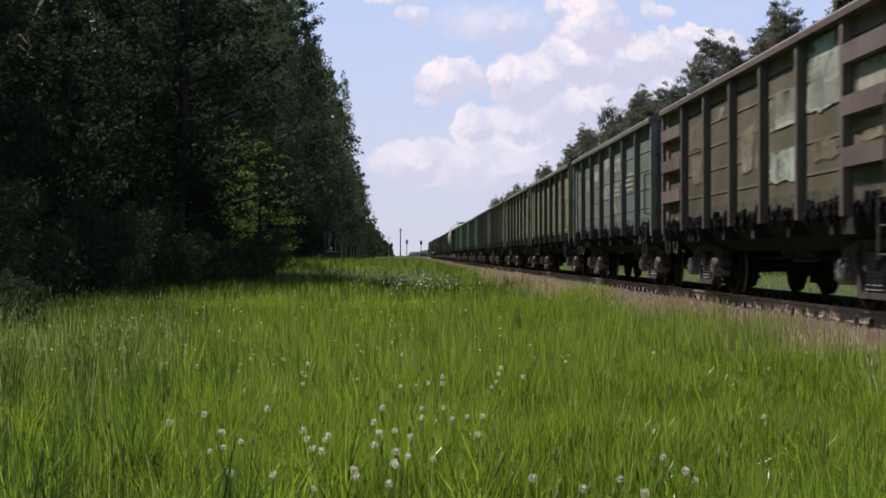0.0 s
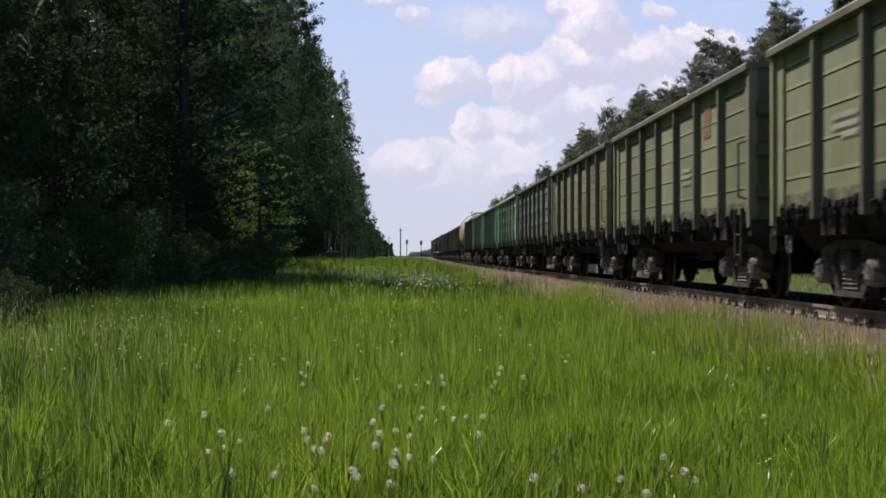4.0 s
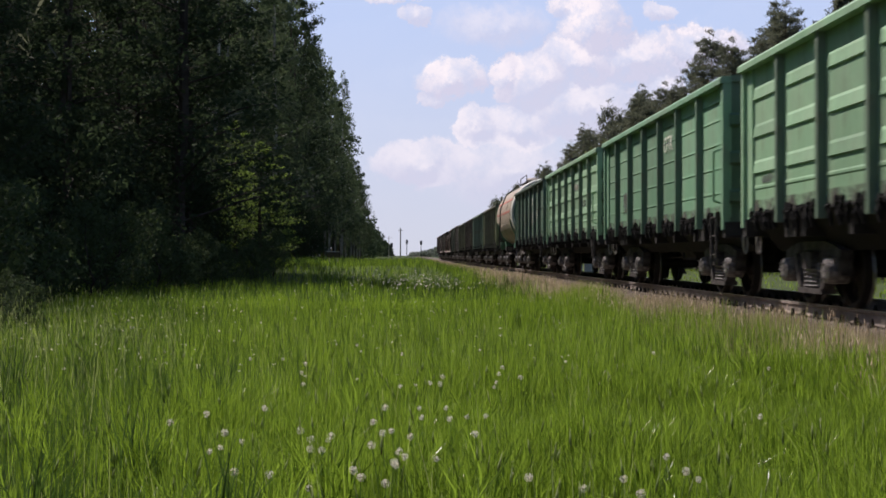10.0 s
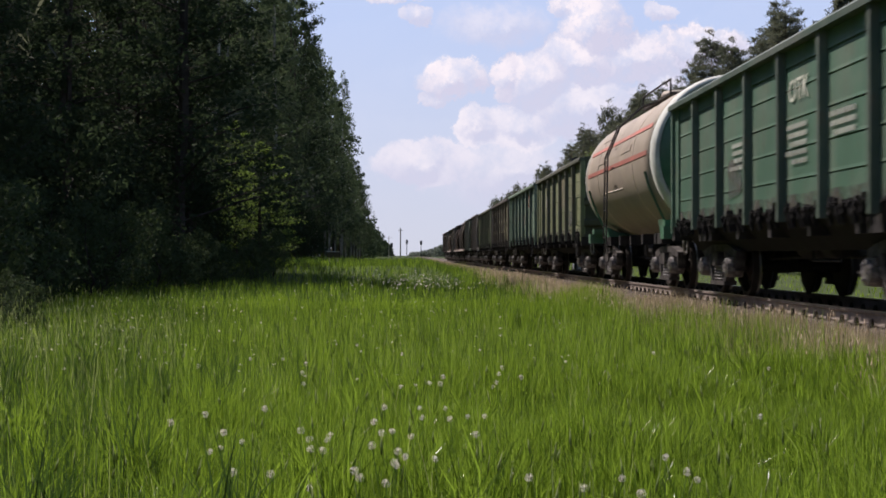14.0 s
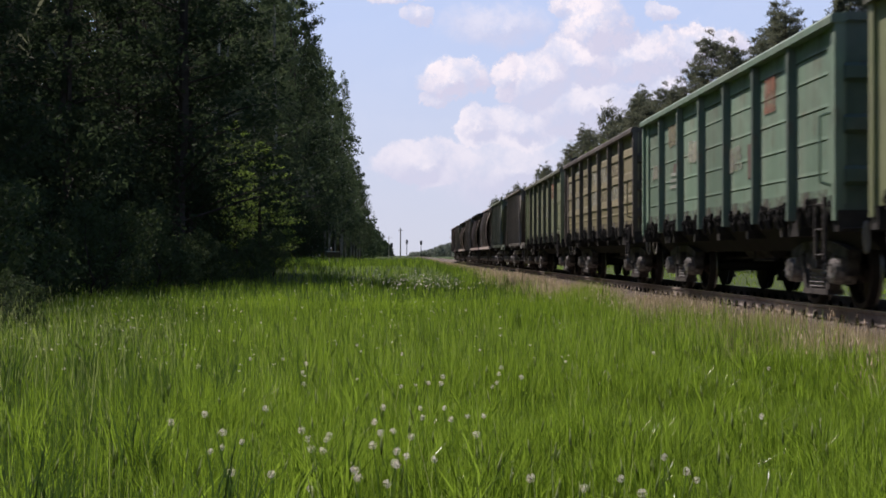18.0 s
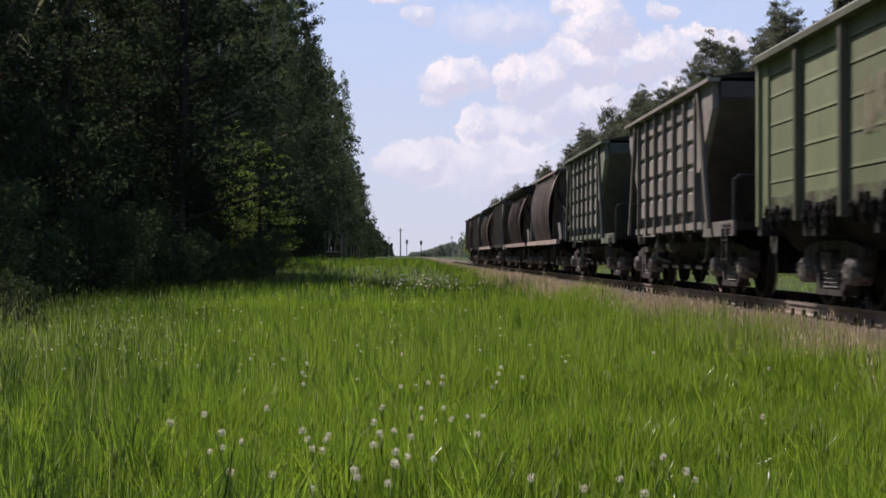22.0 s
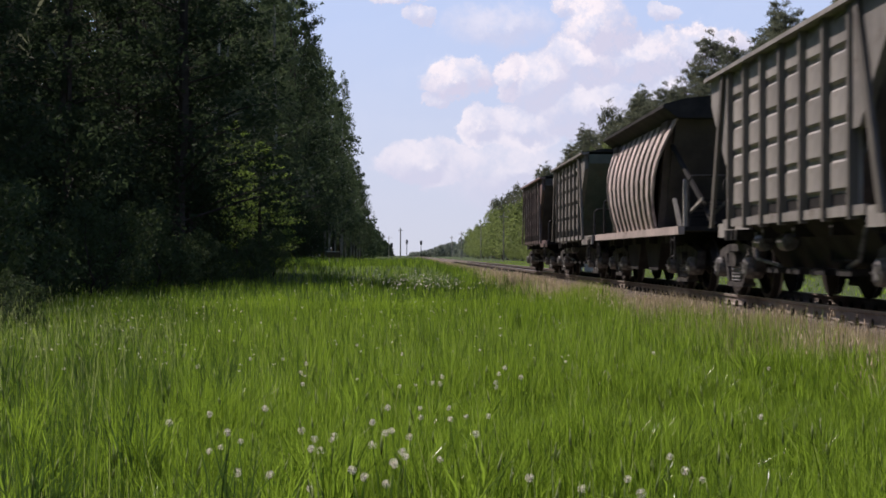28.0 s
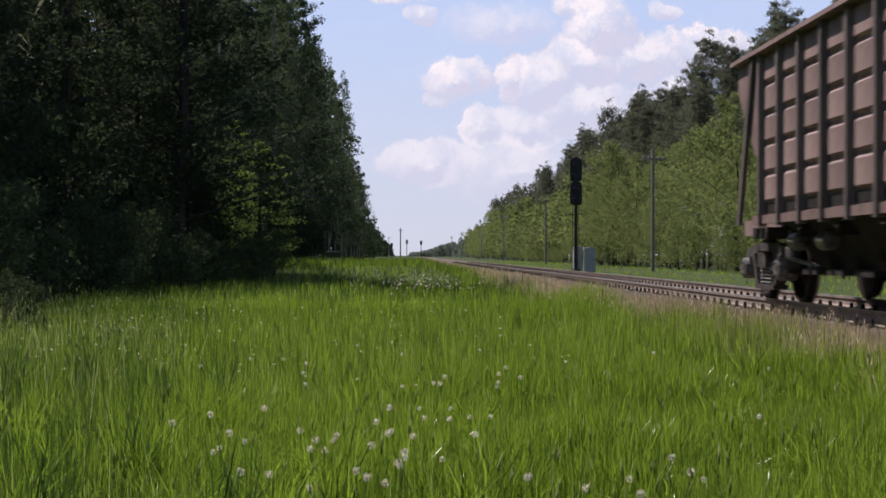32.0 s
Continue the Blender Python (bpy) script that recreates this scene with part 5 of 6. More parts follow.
grass_field("meadow_grass", "pale arching grass blades that catch the light", 21, 3.8, 20, -7, 3.6, 15000, 0.46, 0.0055, M_GRASS_PALE, lambda x, y, r: meadow_edge(x, y, r) & (r.uniform(0, 1, len(x)) > 0.7 * smooth01(0.08, 0.2, -x / y)), bend=1.1)
grass_field("meadow_grass", "long sunlit green meadow grass", 1, 3.6, 11, -7, 4.4, 175000, 0.42, 0.0062, M_GRASS,
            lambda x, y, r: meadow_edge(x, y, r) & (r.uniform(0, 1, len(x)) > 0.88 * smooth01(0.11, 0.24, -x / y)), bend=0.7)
grass_field("meadow_grass", "green meadow grass in the middle distance", 2, 11, 30, -11, 4.4, 230000, 0.42, 0.011, M_GRASS, meadow_edge, plain=True)
grass_field("meadow_grass", "green meadow grass towards the forest edge", 3, 30, 110, -13, 4.4, 95000, 0.44, 0.028, M_GRASS, meadow_edge, plain=True)
# Darker blades mixed in: the shade in the gaps is put into their colour.
grass_field("meadow_grass", "darker blades among the far meadow for the shade between blades", 8, 24, 110, -13, 4.2, 85000, 0.44, 0.030, M_GRASS_BLUE, meadow_edge, plain=True)
grass_field("meadow_grass", "darker blades in the middle meadow for the shade between blades", 9, 9, 26, -9, 4.0, 60000, 0.42, 0.011, M_GRASS_BLUE, meadow_edge, plain=True)
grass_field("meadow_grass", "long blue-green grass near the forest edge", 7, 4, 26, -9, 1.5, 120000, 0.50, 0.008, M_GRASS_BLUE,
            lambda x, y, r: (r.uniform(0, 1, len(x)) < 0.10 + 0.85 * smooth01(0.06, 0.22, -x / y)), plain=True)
grass_field("dry_grass", "straw-coloured dry grass along the ballast", 4, 9, 60, 3.1, 5.05, 85000, 0.34, 0.010, M_DRY, dry_part, True, 1.3, True)
grass_field("dry_grass", "straw-coloured dry grass along the far ballast", 6, 60, 260, 3.2, 5.0, 20000, 0.26, 0.05, M_DRY, dry_part, True, 1.2, True)
grass_field("verge_grass", "short green grass beyond the track", 5, 30, 220, 9.3, 20, 70000, 0.20, 0.05, M_GRASS, plain=True)


def rear_meadow():
    """The meadow goes on beside and behind the camera."""
    r = np.random.default_rng(44)
    x, y = r.uniform(-10, 3.7, 36000), r.uniform(-16, 8, 36000)
    ok = (np.abs(x) > 0.33 * y + 0.4) | (y < 3.4)
    ok &= x * x + y * y > 0.8
    x, y = x[ok], y[ok]
    v, f = blades(r, x, y, 0.36 * r.uniform(0.5, 1.2, len(x)), 0.02 * r.uniform(0.6, 1.3, len(x)), r.uniform(0.05, 0.5, len(x)), True)
    return tagged(new("meadow_grass", quick_mesh("meadow_grass", v, f, M_GRASS)), "green meadow grass round the camera's stand", "grass", kind="stuff")


rear_meadow()


def seed_stalks(name, label, seed, n, place, tall, mat):
    """Flowering grass stalks with a slender head, rising over the blades."""
    r = np.random.default_rng(seed)
    x, y = place(r, n)
    h = tall * r.uniform(0.7, 1.15, len(x))
    a, lean = r.uniform(0, 6.28, len(x)), r.uniform(0.02, 0.35, len(x)) * h
    z = ground_z(x, y)
    top = np.stack([x + np.cos(a) * lean, y + np.sin(a) * lean, z + h], 1)
    foot = np.stack([x, y, z], 1)
    d = (top - foot) / np.linalg.norm(top - foot, axis=1)[:, None]
    side = np.cross(d, r.normal(size=d.shape))
    side /= np.linalg.norm(side, axis=1)[:, None]
    up = np.cross(d, side)
    ln, wd = (0.07 * r.uniform(0.7, 1.5, len(x)))[:, None], (0.0035 * r.uniform(0.7, 1.5, len(x)) * (1 + y / 30))[:, None]
    st = 0.002 * (1 + y / 12)[:, None]
    v = np.stack([foot - side * st, foot + side * st, top, top + d * ln, top + d * ln * 0.4 + side * wd, top + d * ln * 0.4 - side * wd, top + d * ln * 0.4 + up * wd, top + d * ln * 0.4 - up * wd], 1)
    o = np.arange(len(x))[:, None] * 8
    f = np.concatenate([o + np.array(q) for q in ((0, 1, 2), (2, 4, 6), (2, 6, 5), (2, 5, 7), (2, 7, 4), (3, 6, 4), (3, 5, 6), (3, 7, 5), (3, 4, 7))])
    return tagged(new(name, quick_mesh(name, v.reshape(-1, 3), f, mat)), label, "grass", kind="stuff")


def over_meadow(r, n):
    y = 4 + 26 * r.uniform(0, 1, n) ** 1.3
    x = y * r.uniform(-0.34, 0.38, n)
    ok = x < 3.4
    return x[ok], y[ok]


def forest_side(r, n):
    y = r.uniform(8, 32, n)
    x = -0.30 * y - 0.2 + 0.9 * r.normal(0, 1, n)
    ok = x > -8
    return x[ok], y[ok]


seed_stalks("seeding_grass", "flowering grass stalks over the meadow", 31, 800, over_meadow, 0.46, M_SEED)
seed_stalks("seeding_grass", "tall pale flowering grass near the forest edge", 32, 340, forest_side, 0.66, M_SEED)


def along_ballast(r, n):
    y = 9 + 60 * r.uniform(0, 1, n) ** 1.7
    return 3.5 + 0.3 * np.sin(y * 0.5) + 0.55 * np.abs(r.normal(0, 1, n)), y


seed_stalks("seeding_dry_grass", "straw-coloured seeding grass with pale fluffy heads beside the ballast", 36, 560, along_ballast, 0.31, M_DRY_HEAD)


def corner_meadow(r, n):
    y = r.uniform(9, 17, n)
    x = y * r.uniform(-0.325, -0.17, n)
    return x, y


def before_forest(r, n):
    y = r.uniform(14, 21, n)
    return y * r.uniform(-0.325, -0.15, n), y


seed_stalks("seeding_grass", "tall feathery grass against the dark forest", 37, 80, before_forest, 0.68, M_SEED)
seed_stalks("seeding_grass", "feathery flowering grass catching the light", 34, 260, corner_meadow, 0.60, M_SEED)


def white_flowers(label, seed, n, y0, y1, across, size):
    """Small white flower heads too far off to count."""
    r = np.random.default_rng(seed)
    y = r.uniform(y0, y1, n)
    x = across(r, y)
    x, y = x[x < 3.3], y[x < 3.3]
    c = np.stack([x, y, ground_z(x, y) + r.uniform(0.28, 0.5, len(x))], 1)
    v, f = leaf_cloud(r, c, 0.008 + 0.0006 * y, len(c) * 5, size)
    return tagged(new("white_flowers", quick_mesh("white_flowers", v, f, M_CLOCK)), label, "flowers", kind="stuff")


white_flowers("white seed clocks crowded on the low bank", 77, 270, 37, 57, lambda r, y: r.normal(0.3, 0.95, len(y)), 0.016)
white_flowers("tiny white flower heads scattered in the meadow", 78, 230, 9, 40, lambda r, y: r.uniform(-0.22, 0.13, len(y)) * y, 0.008)
white_flowers("tiny white flower heads towards the forest", 79, 110, 11, 22, lambda r, y: r.uniform(-0.33, -0.12, len(y)) * y, 0.008)

# ---------- signals, cabinets, poles ----------
def mast_signal(x, y, top, heads=2):
    z = float(ground_z(x, y))
    g = thing("railway_signal", "tall dark mast signal beside the track", "railway signal", "railway signals", pose(x, y, z))
    part("mast", MB().tube((0, 0, 0), (0, 0, top - z), 0.09, 0.07, 12), M_SIGNAL, g)
    part("base", MB().box(-0.25, 0.25, -0.25, 0.25, -0.1, 0.25), M_SLEEPER, g)
    zt = top - z
    for k in range(heads):
        zc = zt - 0.75 - k * 1.35
        hb = MB().prism([(-0.34, zc - 0.55), (-0.34, zc + 0.50), (-0.22, zc + 0.68), (0.22, zc + 0.68), (0.34, zc + 0.50), (0.34, zc - 0.55), (0.2, zc - 0.66), (-0.2, zc - 0.66)], 1, -0.12, 0.02)
        head = part("signal_head", hb, M_SIGNAL, g, "black oval signal head")
        for j in (-0.3, 0.3):
            part("visor", MB().lathe([(0.13, -0.40), (0.15, -0.40), (0.15, -0.12), (0.13, -0.12)], 1, 14, at=(0, 0, zc + j)), M_SIGNAL, head)
    part("ladder", MB().path([(0.16, 0.3, 0.2), (0.16, 0.12, zt - 0.3)], 0.02).path([(-0.16, 0.3, 0.2), (-0.16, 0.12, zt - 0.3)], 0.02), M_SIGNAL, g)
    part("service_platform", MB().box(-0.4, 0.4, -0.15, 0.35, zt - 3.3, zt - 3.24), M_SIGNAL, g)
    return g


mast_signal(9.6, 76.3, 6.85)
mast_signal(-0.1, 424, 6.2, 1)
mast_signal(4.4, 424, 5.9, 1)
mast_signal(-4.4, 380, 4.8, 1)


def cabinet(x, y, w, h):
    z = float(ground_z(x, y))
    g = thing("relay_cabinet", "pale grey metal relay cabinet by the signal", "cabinet", "relay cabinets", pose(x, y, z))
    part("plinth", MB().box(-w / 2, w / 2, -0.22, 0.22, -0.1, 0.16), M_SLEEPER, g)
    part("body", MB().box(-w / 2, w / 2, -0.25, 0.25, 0.16, h - 0.06), M_CABINET, g)
    part("roof", MB().prism([(-w / 2 - 0.04, h - 0.06), (w / 2 + 0.04, h - 0.06), (w / 2 + 0.04, h - 0.02), (0, h + 0.04), (-w / 2 - 0.04, h - 0.02)], 1, -0.29, 0.29), M_CABINET, g)
    d = part("door", MB().box(-w / 2 + 0.04, w / 2 - 0.04, -0.268, -0.25, 0.22, h - 0.12), M_CABINET, g)
    part("handle", MB().box(w / 2 - 0.12, w / 2 - 0.08, -0.29, -0.268, h * 0.5, h * 0.5 + 0.12), M_UNDER, d)


cabinet(9.85, 77.5, 0.52, 1.55)
cabinet(10.55, 77.5, 0.62, 1.55)


def line_pole(x, y, h, arms=2, thick=1.0):
    z = float(ground_z(x, y))
    g = thing("line_pole", "weathered wooden telegraph pole with cross-arms", "utility pole", "poles along the line", pose(x, y, z))
    part("shaft", MB().tube((0, 0, -0.2), (0, 0, h), 0.13 * thick, 0.09 * thick, 10), M_POLE, g)
    for k in range(arms):
        zc = h - 0.75 - k * 0.55
        a = part("cross_arm", MB().box(-0.75, 0.75, -0.16, -0.06, zc - 0.05, zc + 0.05), M_POLE, g)
        for d in (-0.65, -0.3, 0.3, 0.65):
            part("insulator", MB().lathe([(0.02, zc + 0.05), (0.05, zc + 0.09), (0.04, zc + 0.17), (0.01, zc + 0.19)], 2, 8, at=(d, -0.11, 0)), M_CABINET, a)


for y in (85, 151, 217, 284, 386, 470):
    line_pole(15.6, y, 7.9, 1)
line_pole(-2.0, 400, 9.0, 1, 1.7)
line_pole(-5.7, 420, 7.0, 1)

# ---------- dandelion clocks ----------
def dandelion_proto():
    g = thing("dandelion", "dandelion seed clock on a pale stem", "dandelion", "dandelion clocks in the meadow")
    part("stem", MB().tube((0, 0, -0.40), (0.004, 0, -0.2), 0.004, 0.0035, 6).tube((0.004, 0, -0.2), (0, 0, 0), 0.0035, 0.003, 6), M_STEM, g)
    r = np.random.default_rng(9)
    d = r.normal(size=(64, 3))
    d /= np.linalg.norm(d, axis=1)[:, None]
    part("seed_core", MB().lathe([(0.002, -0.007), (0.008, 0), (0.002, 0.007)], 2, 6), M_POLE, g, "brown core of the seed head")
    mb = MB()
    for w in d:
        q = Vector(w).to_track_quat("Z", "Y")
        tip = Vector(w) * 0.022
        mb.add([Vector((0, 0, 0)), tip + q @ Vector((0.0012, 0, 0)), tip - q @ Vector((0.0012, 0, 0))], [(0, 1, 2)])
        for k in range(6):      # one fine ray of the parachute
            a = k * 1.0472
            ray = [tip + q @ Vector((0.0062 * math.cos(a + e), 0.0062 * math.sin(a + e), 0.003)) for e in (-0.10, 0.10)]
            mb.add([tip] + ray, [(0, 1, 2)])
    part("seed_head", mb, M_CLOCK, g, "round white seed head")
    return g


DANDELION = dandelion_proto()
clocks = []
# where the clocks stand in the meadow
HEADS = [(-0.78, 10.48), (-0.77, 9.79), (-0.45, 6.24), (-0.41, 5.86), (-0.38, 5.92), (-0.36, 6.29), (-0.51, 6.59), (-0.22, 5.37), (-0.18, 5.11), (-0.35, 4.95), (-0.18, 6.94), (-0.12, 6.44), (-0.15, 6.09), (-0.05, 8.81), (-0.13, 7.6), (0.08, 7.55), (0.07, 7.06), (0.21, 7.39), (0.23, 6.93), (0.01, 6.3), (-0.04, 5.9), (0.0, 5.74), (-0.05, 5.42), (0.12, 5.62), (-0.07, 5.0), (0.31, 7.1), (0.41, 7.07), (0.33, 6.33), (0.59, 9.01), (0.72, 10.16), (0.79, 9.23), (0.24, 9.32), (0.15, 8.98), (0.47, 5.08), (0.63, 4.86), (-0.87, 6.42), (-0.82, 6.0), (-0.77, 6.22), (-0.68, 5.28), (-0.52, 5.21), (-1.22, 6.91), (-1.07, 7.18), (-0.77, 7.39), (-1.59, 10.22), (0.82, 5.1), (0.84, 4.76), (1.08, 5.21), (1.1, 5.06), (1.85, 6.97)]

rng = np.random.default_rng(12)
for i in (1, 4, 11, 20, 28, 31, 36, 46):      # many stand in little groups
    hx, hy = HEADS[i]
    HEADS.append((hx + float(rng.normal(0, 0.035)), hy + float(rng.normal(0, 0.12))))
spots = HEADS + [(float(y * rng.uniform(-0.28, 0.30)), float(y)) for y in rng.uniform(9.0, 24, 22)]
for i, (x, y) in enumerate(spots):
    if x > 3.2:
        continue
    z = 0.40 + float(rng.uniform(-0.01, 0.01)) if i < 49 else float(ground_z(x, y)) + 0.38 + float(rng.uniform(-0.04, 0.04))
    c = DANDELION if i == 0 else copy_thing(DANDELION, Matrix())
    s = float(rng.uniform(0.52, 0.80))
    c.matrix_basis = pose(x, y, z, float(rng.uniform(-8, 8)), float(rng.uniform(-8, 8)), float(rng.uniform(0, 360))) @ Matrix.Diagonal((s, s, s, 1))
    clocks.append(c)

# ---------- markings on the wagon sides ----------
def patch(w, y, z, wide, high, mat, seed=0, crisp=False, out=-1.456):
    """A painted-over area on a wagon's side: a thin coat with an uneven outline."""
    r = random.Random(seed * 77 + int(y * 31) + int(z * 57))
    pts = []
    k = 4 if crisp else 26
    for i in range(k):
        a = 2 * math.pi * (i + 0.5) / k
        c, s = math.cos(a), math.sin(a)
        q = 1 / max(abs(c), abs(s))
        j = 1 if crisp else r.uniform(0.78, 1.05)
        pts.append((y + c * q * wide / 2 * j, z + s * q * high / 2 * j))
    return part("paint_patch", MB().prism(pts, 0, out, out + 0.008), mat, w, "repainted patch on the wagon side")


def lettering(w, text, y, z, size, mat, out=-1.46):
    cu = bpy.data.curves.new("lettering", "FONT")
    cu.body, cu.size, cu.align_x, cu.align_y, cu.extrude, cu.resolution_u = text, size, "CENTER", "CENTER", 0.002, 3
    tmp = bpy.data.objects.new("lettering", cu)
    me = bpy.data.meshes.new_from_object(tmp)
    bpy.data.objects.remove(tmp)
    me.materials.clear()
    me.materials.append(mat)
    ob = part("lettering", me, None, w, "stencilled white letters")
    ob.matrix_basis = Matrix(((0, 0, -1, out), (-1, 0, 0, y), (0, 1, 0, z), (0, 0, 0, 1)))


def data_bars(w, y, z, wide, rows, mat, seed):
    r = random.Random(seed)
    for i in range(rows):
        wd = wide * r.uniform(0.6, 1.0)
        part("lettering_bar", MB().box(-1.460, -1.454, y - wide / 2, y - wide / 2 + wd, z - i * 0.115 - 0.035, z - i * 0.115 + 0.03), mat, w, "unreadable line of white data")


WAGON = [w for w, s, kind, colour in wagons]
ORANGE = worn("paint_orange_patch", (0.46, 0.19, 0.12), 0.9, 0.62)
PALE = worn("paint_pale_patch", (0.40, 0.40, 0.32), 0.8)
MINT = worn("paint_mint_patch", (0.42, 0.50, 0.41), 0.95, 0.9)
VIVID = worn("paint_vivid_green", (0.085, 0.27, 0.06), 0.7, 0.85)
TAN = worn("paint_tan_patch", (0.30, 0.27, 0.18), 0.7)
BROWN = worn("paint_brown_patch", (0.12, 0.075, 0.060), 1.2, 0.85)
DUSK = worn("paint_dull_patch", (0.08, 0.09, 0.08), 0.8)
LETTER = worn("paint_lettering", (0.62, 0.62, 0.52), 1.6, 0.88)
DATA = worn("paint_data_lines", (0.50, 0.52, 0.45), 1.3, 0.45)
for i, y, z, wd, h, m in [(0, -3.57, 2.80, 1.40, 0.80, MINT), (0, -3.57, 3.20, 0.8, 0.26, MINT), (0, -3.57, 2.62, 1.3, 0.30, PALE), (0, -3.57, 1.95, 1.1, 0.25, TAN), (0, -1.79, 2.66, 1.35, 0.46, PALE), (0, -1.79, 2.46, 1.3, 0.16, MINT), (0, -1.79, 1.86, 1.35, 0.44, MINT),
                          (0, 0.0, 2.25, 1.1, 0.7, TAN), (0, 0.1, 2.1, 0.7, 0.4, PALE), (0, 1.79, 2.95, 0.5, 0.16, PALE), (0, 3.57, 2.75, 1.2, 0.5, TAN), (0, 3.57, 2.15, 0.9, 0.5, TAN), (0, -5.4, 2.65, 1.4, 0.36, PALE), (0, -5.4, 2.05, 1.2, 0.25, TAN), (1, -1.4, 2.15, 1.3, 0.6, PALE), (1, 1.6, 1.75, 1.1, 0.4, TAN), (1, -1.4, 1.80, 1.2, 0.3, PALE), (1, 0.2, 2.25, 1.1, 0.35, PALE), (1, 0.2, 2.95, 0.9, 0.3, PALE), (1, 3.5, 2.6, 1.0, 0.4, PALE), (1, 3.5, 1.85, 0.6, 0.5, TAN), (1, 5.4, 2.2, 0.9, 0.4, TAN), (1, 1.8, 2.75, 1.1, 0.25, MINT)]:
    patch(WAGON[i], y, z, wd, h, m, i)
for i in (2, 3, 4, 12, 14):
    patch(WAGON[i], -3.3, 2.90, 0.56, 0.50, ORANGE, i, True)
for i, y, z, wd, h, m in [(4, 3.4, 2.2, 1.2, 0.8, TAN), (4, -1.4, 2.0, 1.2, 0.5, TAN), (4, 5.2, 2.7, 1.2, 0.6, PALE), (2, 1.5, 2.4, 1.1, 1.0, TAN), (11, -1.4, 2.7, 1.1, 1.1, TAN), (11, -3.4, 1.8, 0.8, 0.5, DUSK),
                          (11, 3.4, 2.6, 1.2, 0.5, PALE), (12, -2.3, 2.05, 0.42, 0.55, BROWN), (12, 3.4, 2.95, 1.2, 0.45, TAN), (12, -1.3, 2.15, 0.9, 0.4, PALE), (12, 1.6, 2.5, 1.1, 0.4, PALE), (12, 5.2, 2.35, 0.9, 0.3, PALE), (12, 3.2, 2.3, 0.5, 0.2, BROWN), (9, 1.8, 1.85, 0.9, 0.6, DUSK), (7, 3.4, 1.85, 0.8, 0.5, DUSK), (14, 1.7, 2.3, 0.9, 0.7, TAN)]:
    patch(WAGON[i], y, z, wd, h, m, i)
for i, y, z, wd, h, m in [(5, 0.3, 2.18, 0.6, 0.22, VIVID), (5, -3.2, 2.20, 1.1, 0.20, VIVID), (5, -3.2, 2.68, 0.9, 0.22, VIVID), (5, -1.3, 2.72, 0.4, 0.15, VIVID), (5, 0.3, 1.80, 0.7, 0.15, DUSK), (5, 3.4, 2.7, 1.0, 0.25, PALE),
                          (6, 5.2, 1.75, 0.7, 0.12, DUSK), (8, -3.2, 2.15, 0.7, 0.22, DUSK), (8, -1.4, 2.7, 1.0, 0.2, PALE)]:
    patch(WAGON[i], y, z, wd, h, m, i)
for k, (y, z) in enumerate([(-3.3, 2.72), (-3.3, 2.16), (-1.5, 2.72), (-1.5, 2.16), (0.2, 2.72), (0.2, 2.2), (1.9, 2.7), (3.6, 2.2), (3.6, 3.2), (-5.2, 2.2), (5.4, 2.7)]):
    patch(WAGON[13], y, z, 1.15, 0.26 + 0.08 * (k % 3), PALE if k % 3 else TAN, k)
for i in (1, 6, 7, 9):
    lettering(WAGON[i], "OTK", -1.60, 2.80 if i != 6 else 2.70, 0.42, LETTER, -1.46)
for i, y, z, wd, rows in [(1, -1.4, 2.35, 1.0, 3), (1, -3.2, 2.5, 1.1, 4), (9, -1.4, 2.35, 1.1, 5), (9, -3.2, 2.35, 1.2, 3), (9, 1.7, 2.35, 0.8, 4), (2, 3.5, 2.3, 0.9, 3), (3, -1.5, 2.2, 1.0, 3), (4, -1.5, 2.75, 1.0, 3), (12, 3.4, 2.2, 0.9, 3), (14, -1.5, 2.3, 1.0, 3)]:
    data_bars(WAGON[i], y, z, wd, rows, DATA, i)

# a low equipment box on the cross bank
box = thing("equipment_box", "low pale grey metal box standing in the grass", "equipment box", m=pose(-3.95, 72, float(ground_z(-3.95, 72))))
part("body", MB().box(-0.30, 0.30, -0.22, 0.22, 0.42, 0.72), M_SLEEPER, box)
part("lid", MB().prism([(-0.34, 0.72), (0.34, 0.72), (0.34, 0.75), (-0.34, 0.78)], 1, -0.26, 0.26), M_CABINET, box)
for sx in (-0.22, 0.22):
    part("leg", MB().box(sx - 0.04, sx + 0.04, -0.2, 0.2, -0.1, 0.42), M_POLE, box)

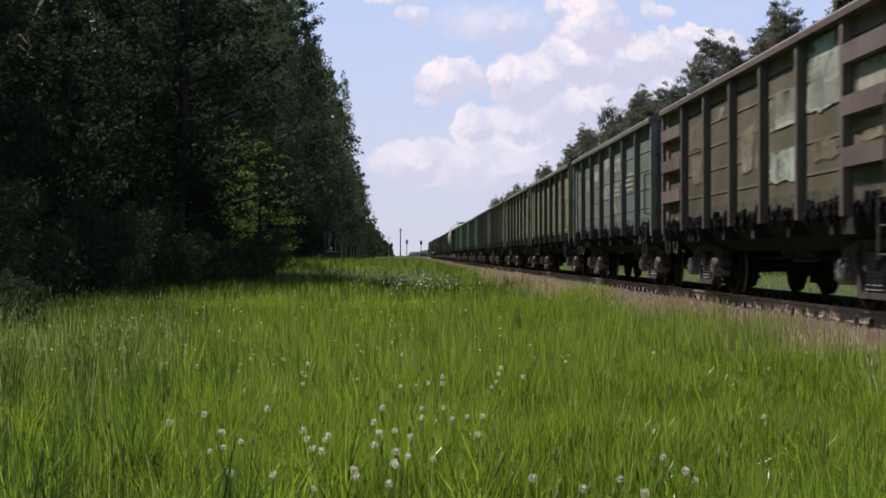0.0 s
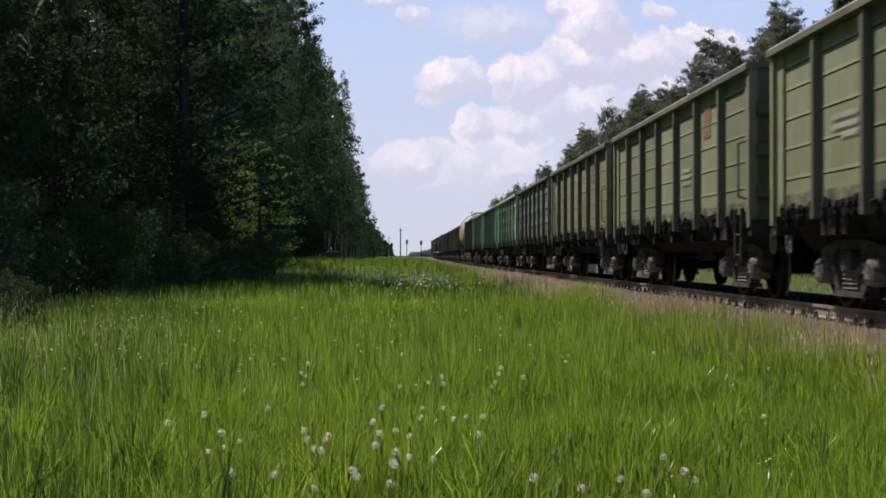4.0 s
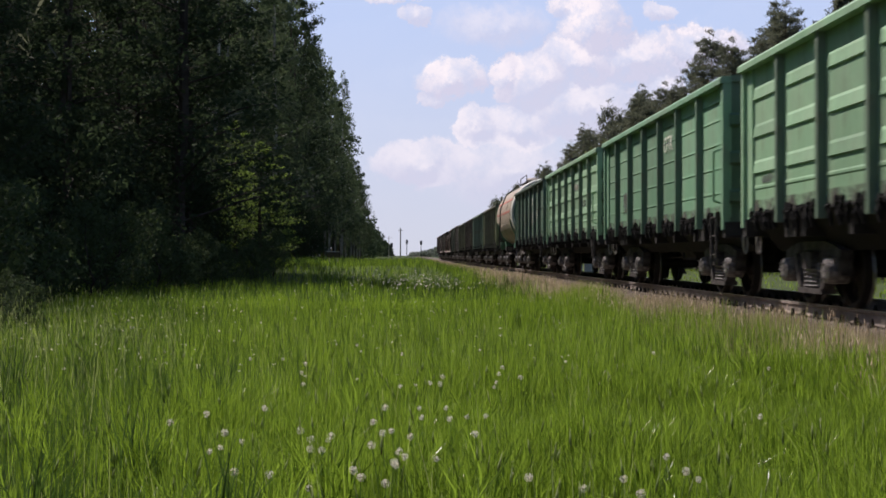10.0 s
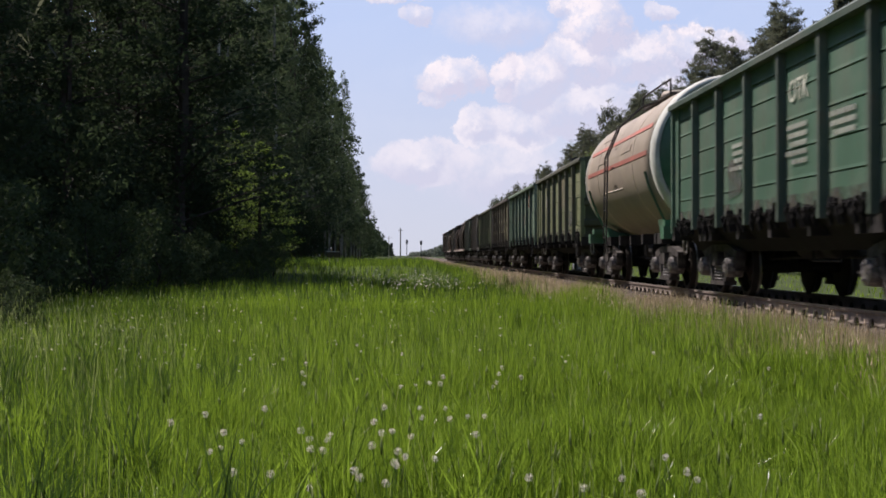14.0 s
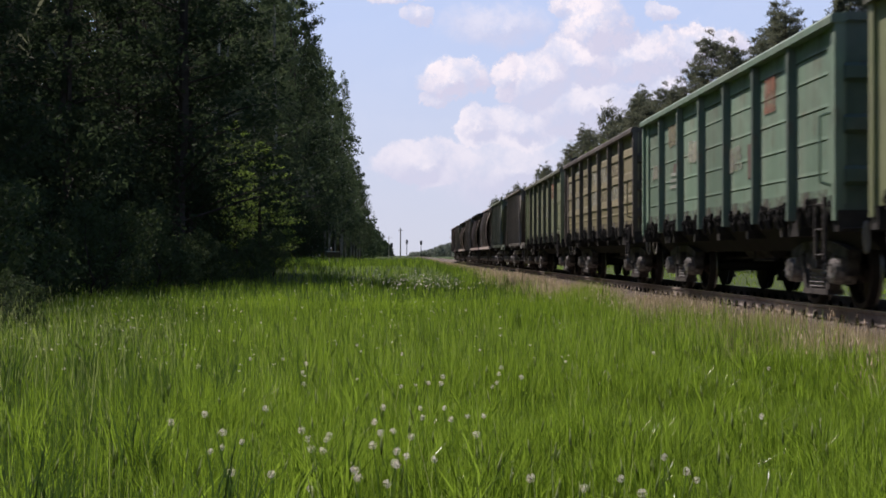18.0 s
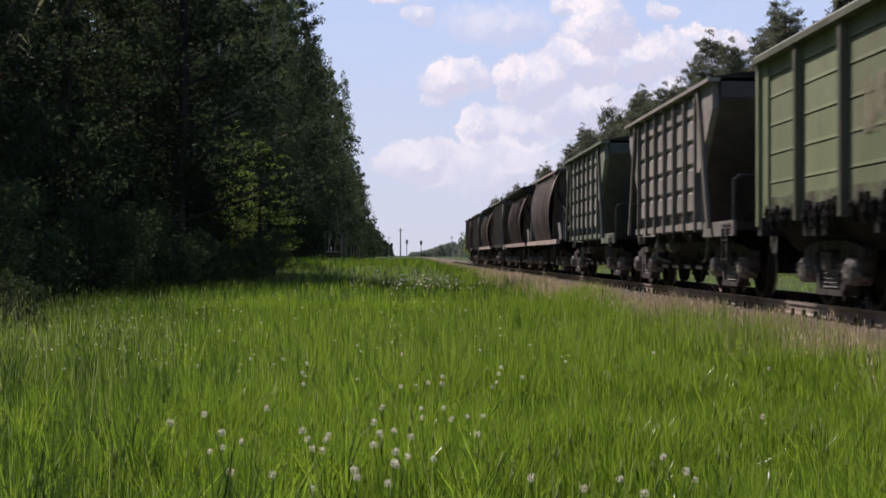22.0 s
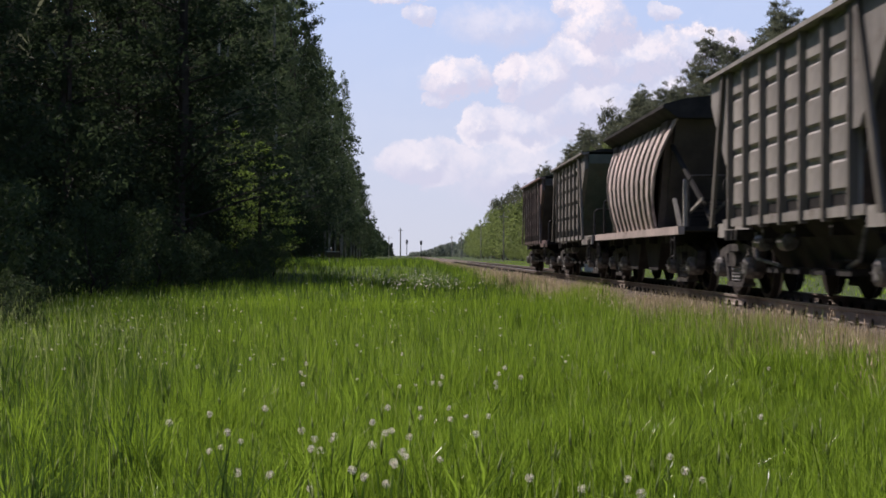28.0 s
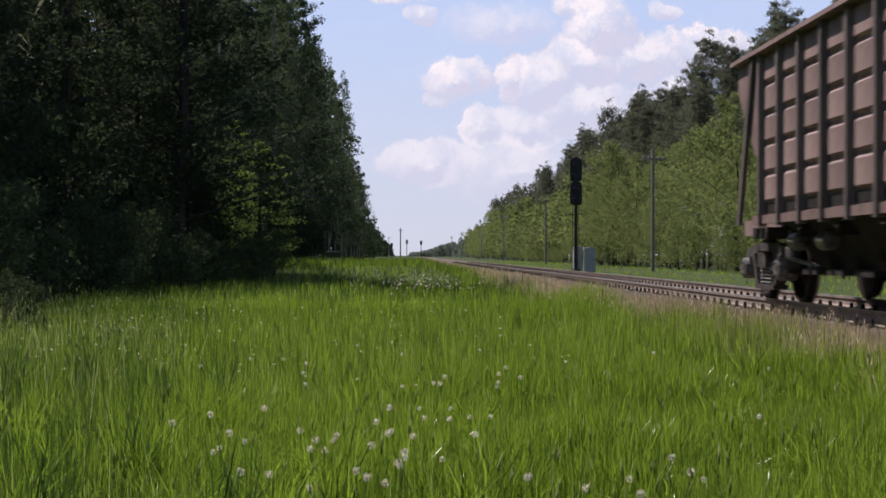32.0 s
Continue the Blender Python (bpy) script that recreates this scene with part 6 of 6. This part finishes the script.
# ---------- ballast stones and sleepers ----------
def stones(name, label, seed, n, x0, x1, y0, y1, size, parent):
    r = np.random.default_rng(seed)
    base = np.array([(1, 0, 0), (-1, 0, 0), (0, 1, 0), (0, -1, 0), (0, 0, 1), (0, 0, -1)], float)
    tri = np.array([(0, 2, 4), (2, 1, 4), (1, 3, 4), (3, 0, 4), (2, 0, 5), (1, 2, 5), (3, 1, 5), (0, 3, 5)])
    y = y0 + (y1 - y0) * r.uniform(0, 1, n) ** 1.5
    x = r.uniform(x0, x1, n)
    d = x - TRACK_X
    z = RAIL_Z + np.interp(np.abs(d), [0, 1.65, 2.3, 3.0], [-0.205, -0.205, -0.33, -0.50])
    v = base[None] * r.uniform(0.5, 1.2, (n, 6, 1)) * (size * r.uniform(0.6, 1.4, (n, 1, 1)))
    a = r.uniform(0, 6.28, n)
    c, s = np.cos(a), np.sin(a)
    vx, vy = v[:, :, 0] * c[:, None] - v[:, :, 1] * s[:, None], v[:, :, 0] * s[:, None] + v[:, :, 1] * c[:, None]
    v = np.stack([vx + x[:, None], vy + y[:, None], v[:, :, 2] * 0.8 + z[:, None]], -1).reshape(-1, 3)
    f = (np.arange(n)[:, None, None] * 6 + tri[None]).reshape(-1, 3)
    ob = part(name, quick_mesh(name, v, f, M_STONE), None, parent, label)
    return tagged(ob, kind="stuff")


stones("ballast_stones", "loose crushed stone on the shoulder", 1, 16000, 4.0, 5.65, 9, 70, 0.036, track)
SLEEPER = MB().prism([(-1.35, -0.20), (1.35, -0.20), (1.33, -0.02), (-1.33, -0.02)], 1, -0.13, 0.13).mesh("sleeper", M_SLEEPER)
PLATE = MB()
for sx in (-0.795, 0.795):
    PLATE.box(sx - 0.16, sx + 0.16, -0.09, 0.09, -0.022, 0.004)
    for q in (-0.11, 0.11):
        PLATE.tube((sx + q, 0, 0), (sx + q, 0, 0.085), 0.040, 0.022, n=6)
PLATE = PLATE.mesh("fastening", M_FASTEN)
for k in range(300):
    y = -6.0 + 0.55 * k
    sl = part("sleeper", SLEEPER, None, track, at=(TRACK_X, y, RAIL_Z - 0.175))
    part("fastening", PLATE, None, sl)

# ---------- grass tufts that sway ----------
def tuft_mesh(seed, n, tall, width):
    r = np.random.default_rng(seed)
    a, d = r.uniform(0, 6.28, n), 0.10 * np.sqrt(r.uniform(0, 1, n))
    x, y = d * np.cos(a), d * np.sin(a)
    v, f = blades(r, x, y, tall * r.uniform(0.6, 1.1, n), width * r.uniform(0.6, 1.3, n), r.uniform(0.05, 0.5, n))
    v[:, 2] -= ground_z(np.repeat(x, 5), np.repeat(y, 5))
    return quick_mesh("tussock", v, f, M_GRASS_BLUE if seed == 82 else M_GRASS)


TUFTS = [tuft_mesh(81, 46, 0.56, 0.010), tuft_mesh(82, 40, 0.62, 0.011), tuft_mesh(83, 50, 0.50, 0.009)]
rng = np.random.default_rng(33)
tufts = []
for i in range(46):
    y = float(4.6 + 10.0 * rng.uniform(0, 1) ** 1.2)
    x = float(y * (rng.uniform(-0.32, -0.12) if i % 2 else rng.uniform(-0.32, 0.33)))
    if x > 3.0:
        continue
    t = thing("grass_tuft", "tall green grass tuft swaying in the wind", "grass tuft", "swaying grass tufts", pose(x, y, float(ground_z(x, y)), 0, 0, float(rng.uniform(0, 360))))
    part("tussock", TUFTS[i % 3 if x < -0.13 * y else 2 * (i % 2)], None, t)
    tufts.append(t)

# ---------- what moves ----------
def motions():
    """The train rolls towards the camera and past it, its wheels turn; the clouds drift."""
    step = 2 / FPS
    ticks = [i * step for i in range(int(32 / step) + 1)]
    line = [0.0, 2.0, 4.0, 6.0, 8.0, 10.0, 12.0, 14.0, 16.0, 18.0, 20.0, 22.0, 24.0, 26.0, 28.0, 30.0, 32.0]
    spin = [pose(0, 0, 0, math.degrees(run(t) / 0.475)) for t in ticks]
    for w, s, kind, colour in wagons:
        walk(w, [(t, pose(TRACK_X, s - run(t), RAIL_Z)) for t in line])
        for o in w.children_recursive:
            if o.get("turns"):
                at = Matrix.Translation(o.location)
                walk(o, [(t, at @ m) for t, m in zip(ticks, spin)])
    for i, t in enumerate(tufts + clocks[:58]):     # a light wind, with a gust near the end
        base = t.matrix_basis.copy()
        turn = base.to_3x3().normalized().to_4x4()
        here = Matrix.Translation(base.translation)
        foot = 0.0 if i < len(tufts) else -0.37
        rows = []
        for k in range(33):
            gust = 1.0 + 2.2 * math.exp(-((k - 30.5) / 2.0) ** 2)
            a = gust * 1.6 * math.sin(k * 1.7 + i * 2.1) + (gust - 1) * 1.5
            b = gust * 1.1 * math.sin(k * 1.1 + i * 1.3)
            rows.append((float(k), here @ Matrix.Translation((0, 0, foot)) @ pose(0, 0, 0, b, a, 0) @ Matrix.Translation((0, 0, -foot)) @ turn))
        walk(t, rows)
    walk(clouds, [(0, pose(-7, CLOUD_Y, 0)), (32, pose(7, CLOUD_Y, 0))])


motions()
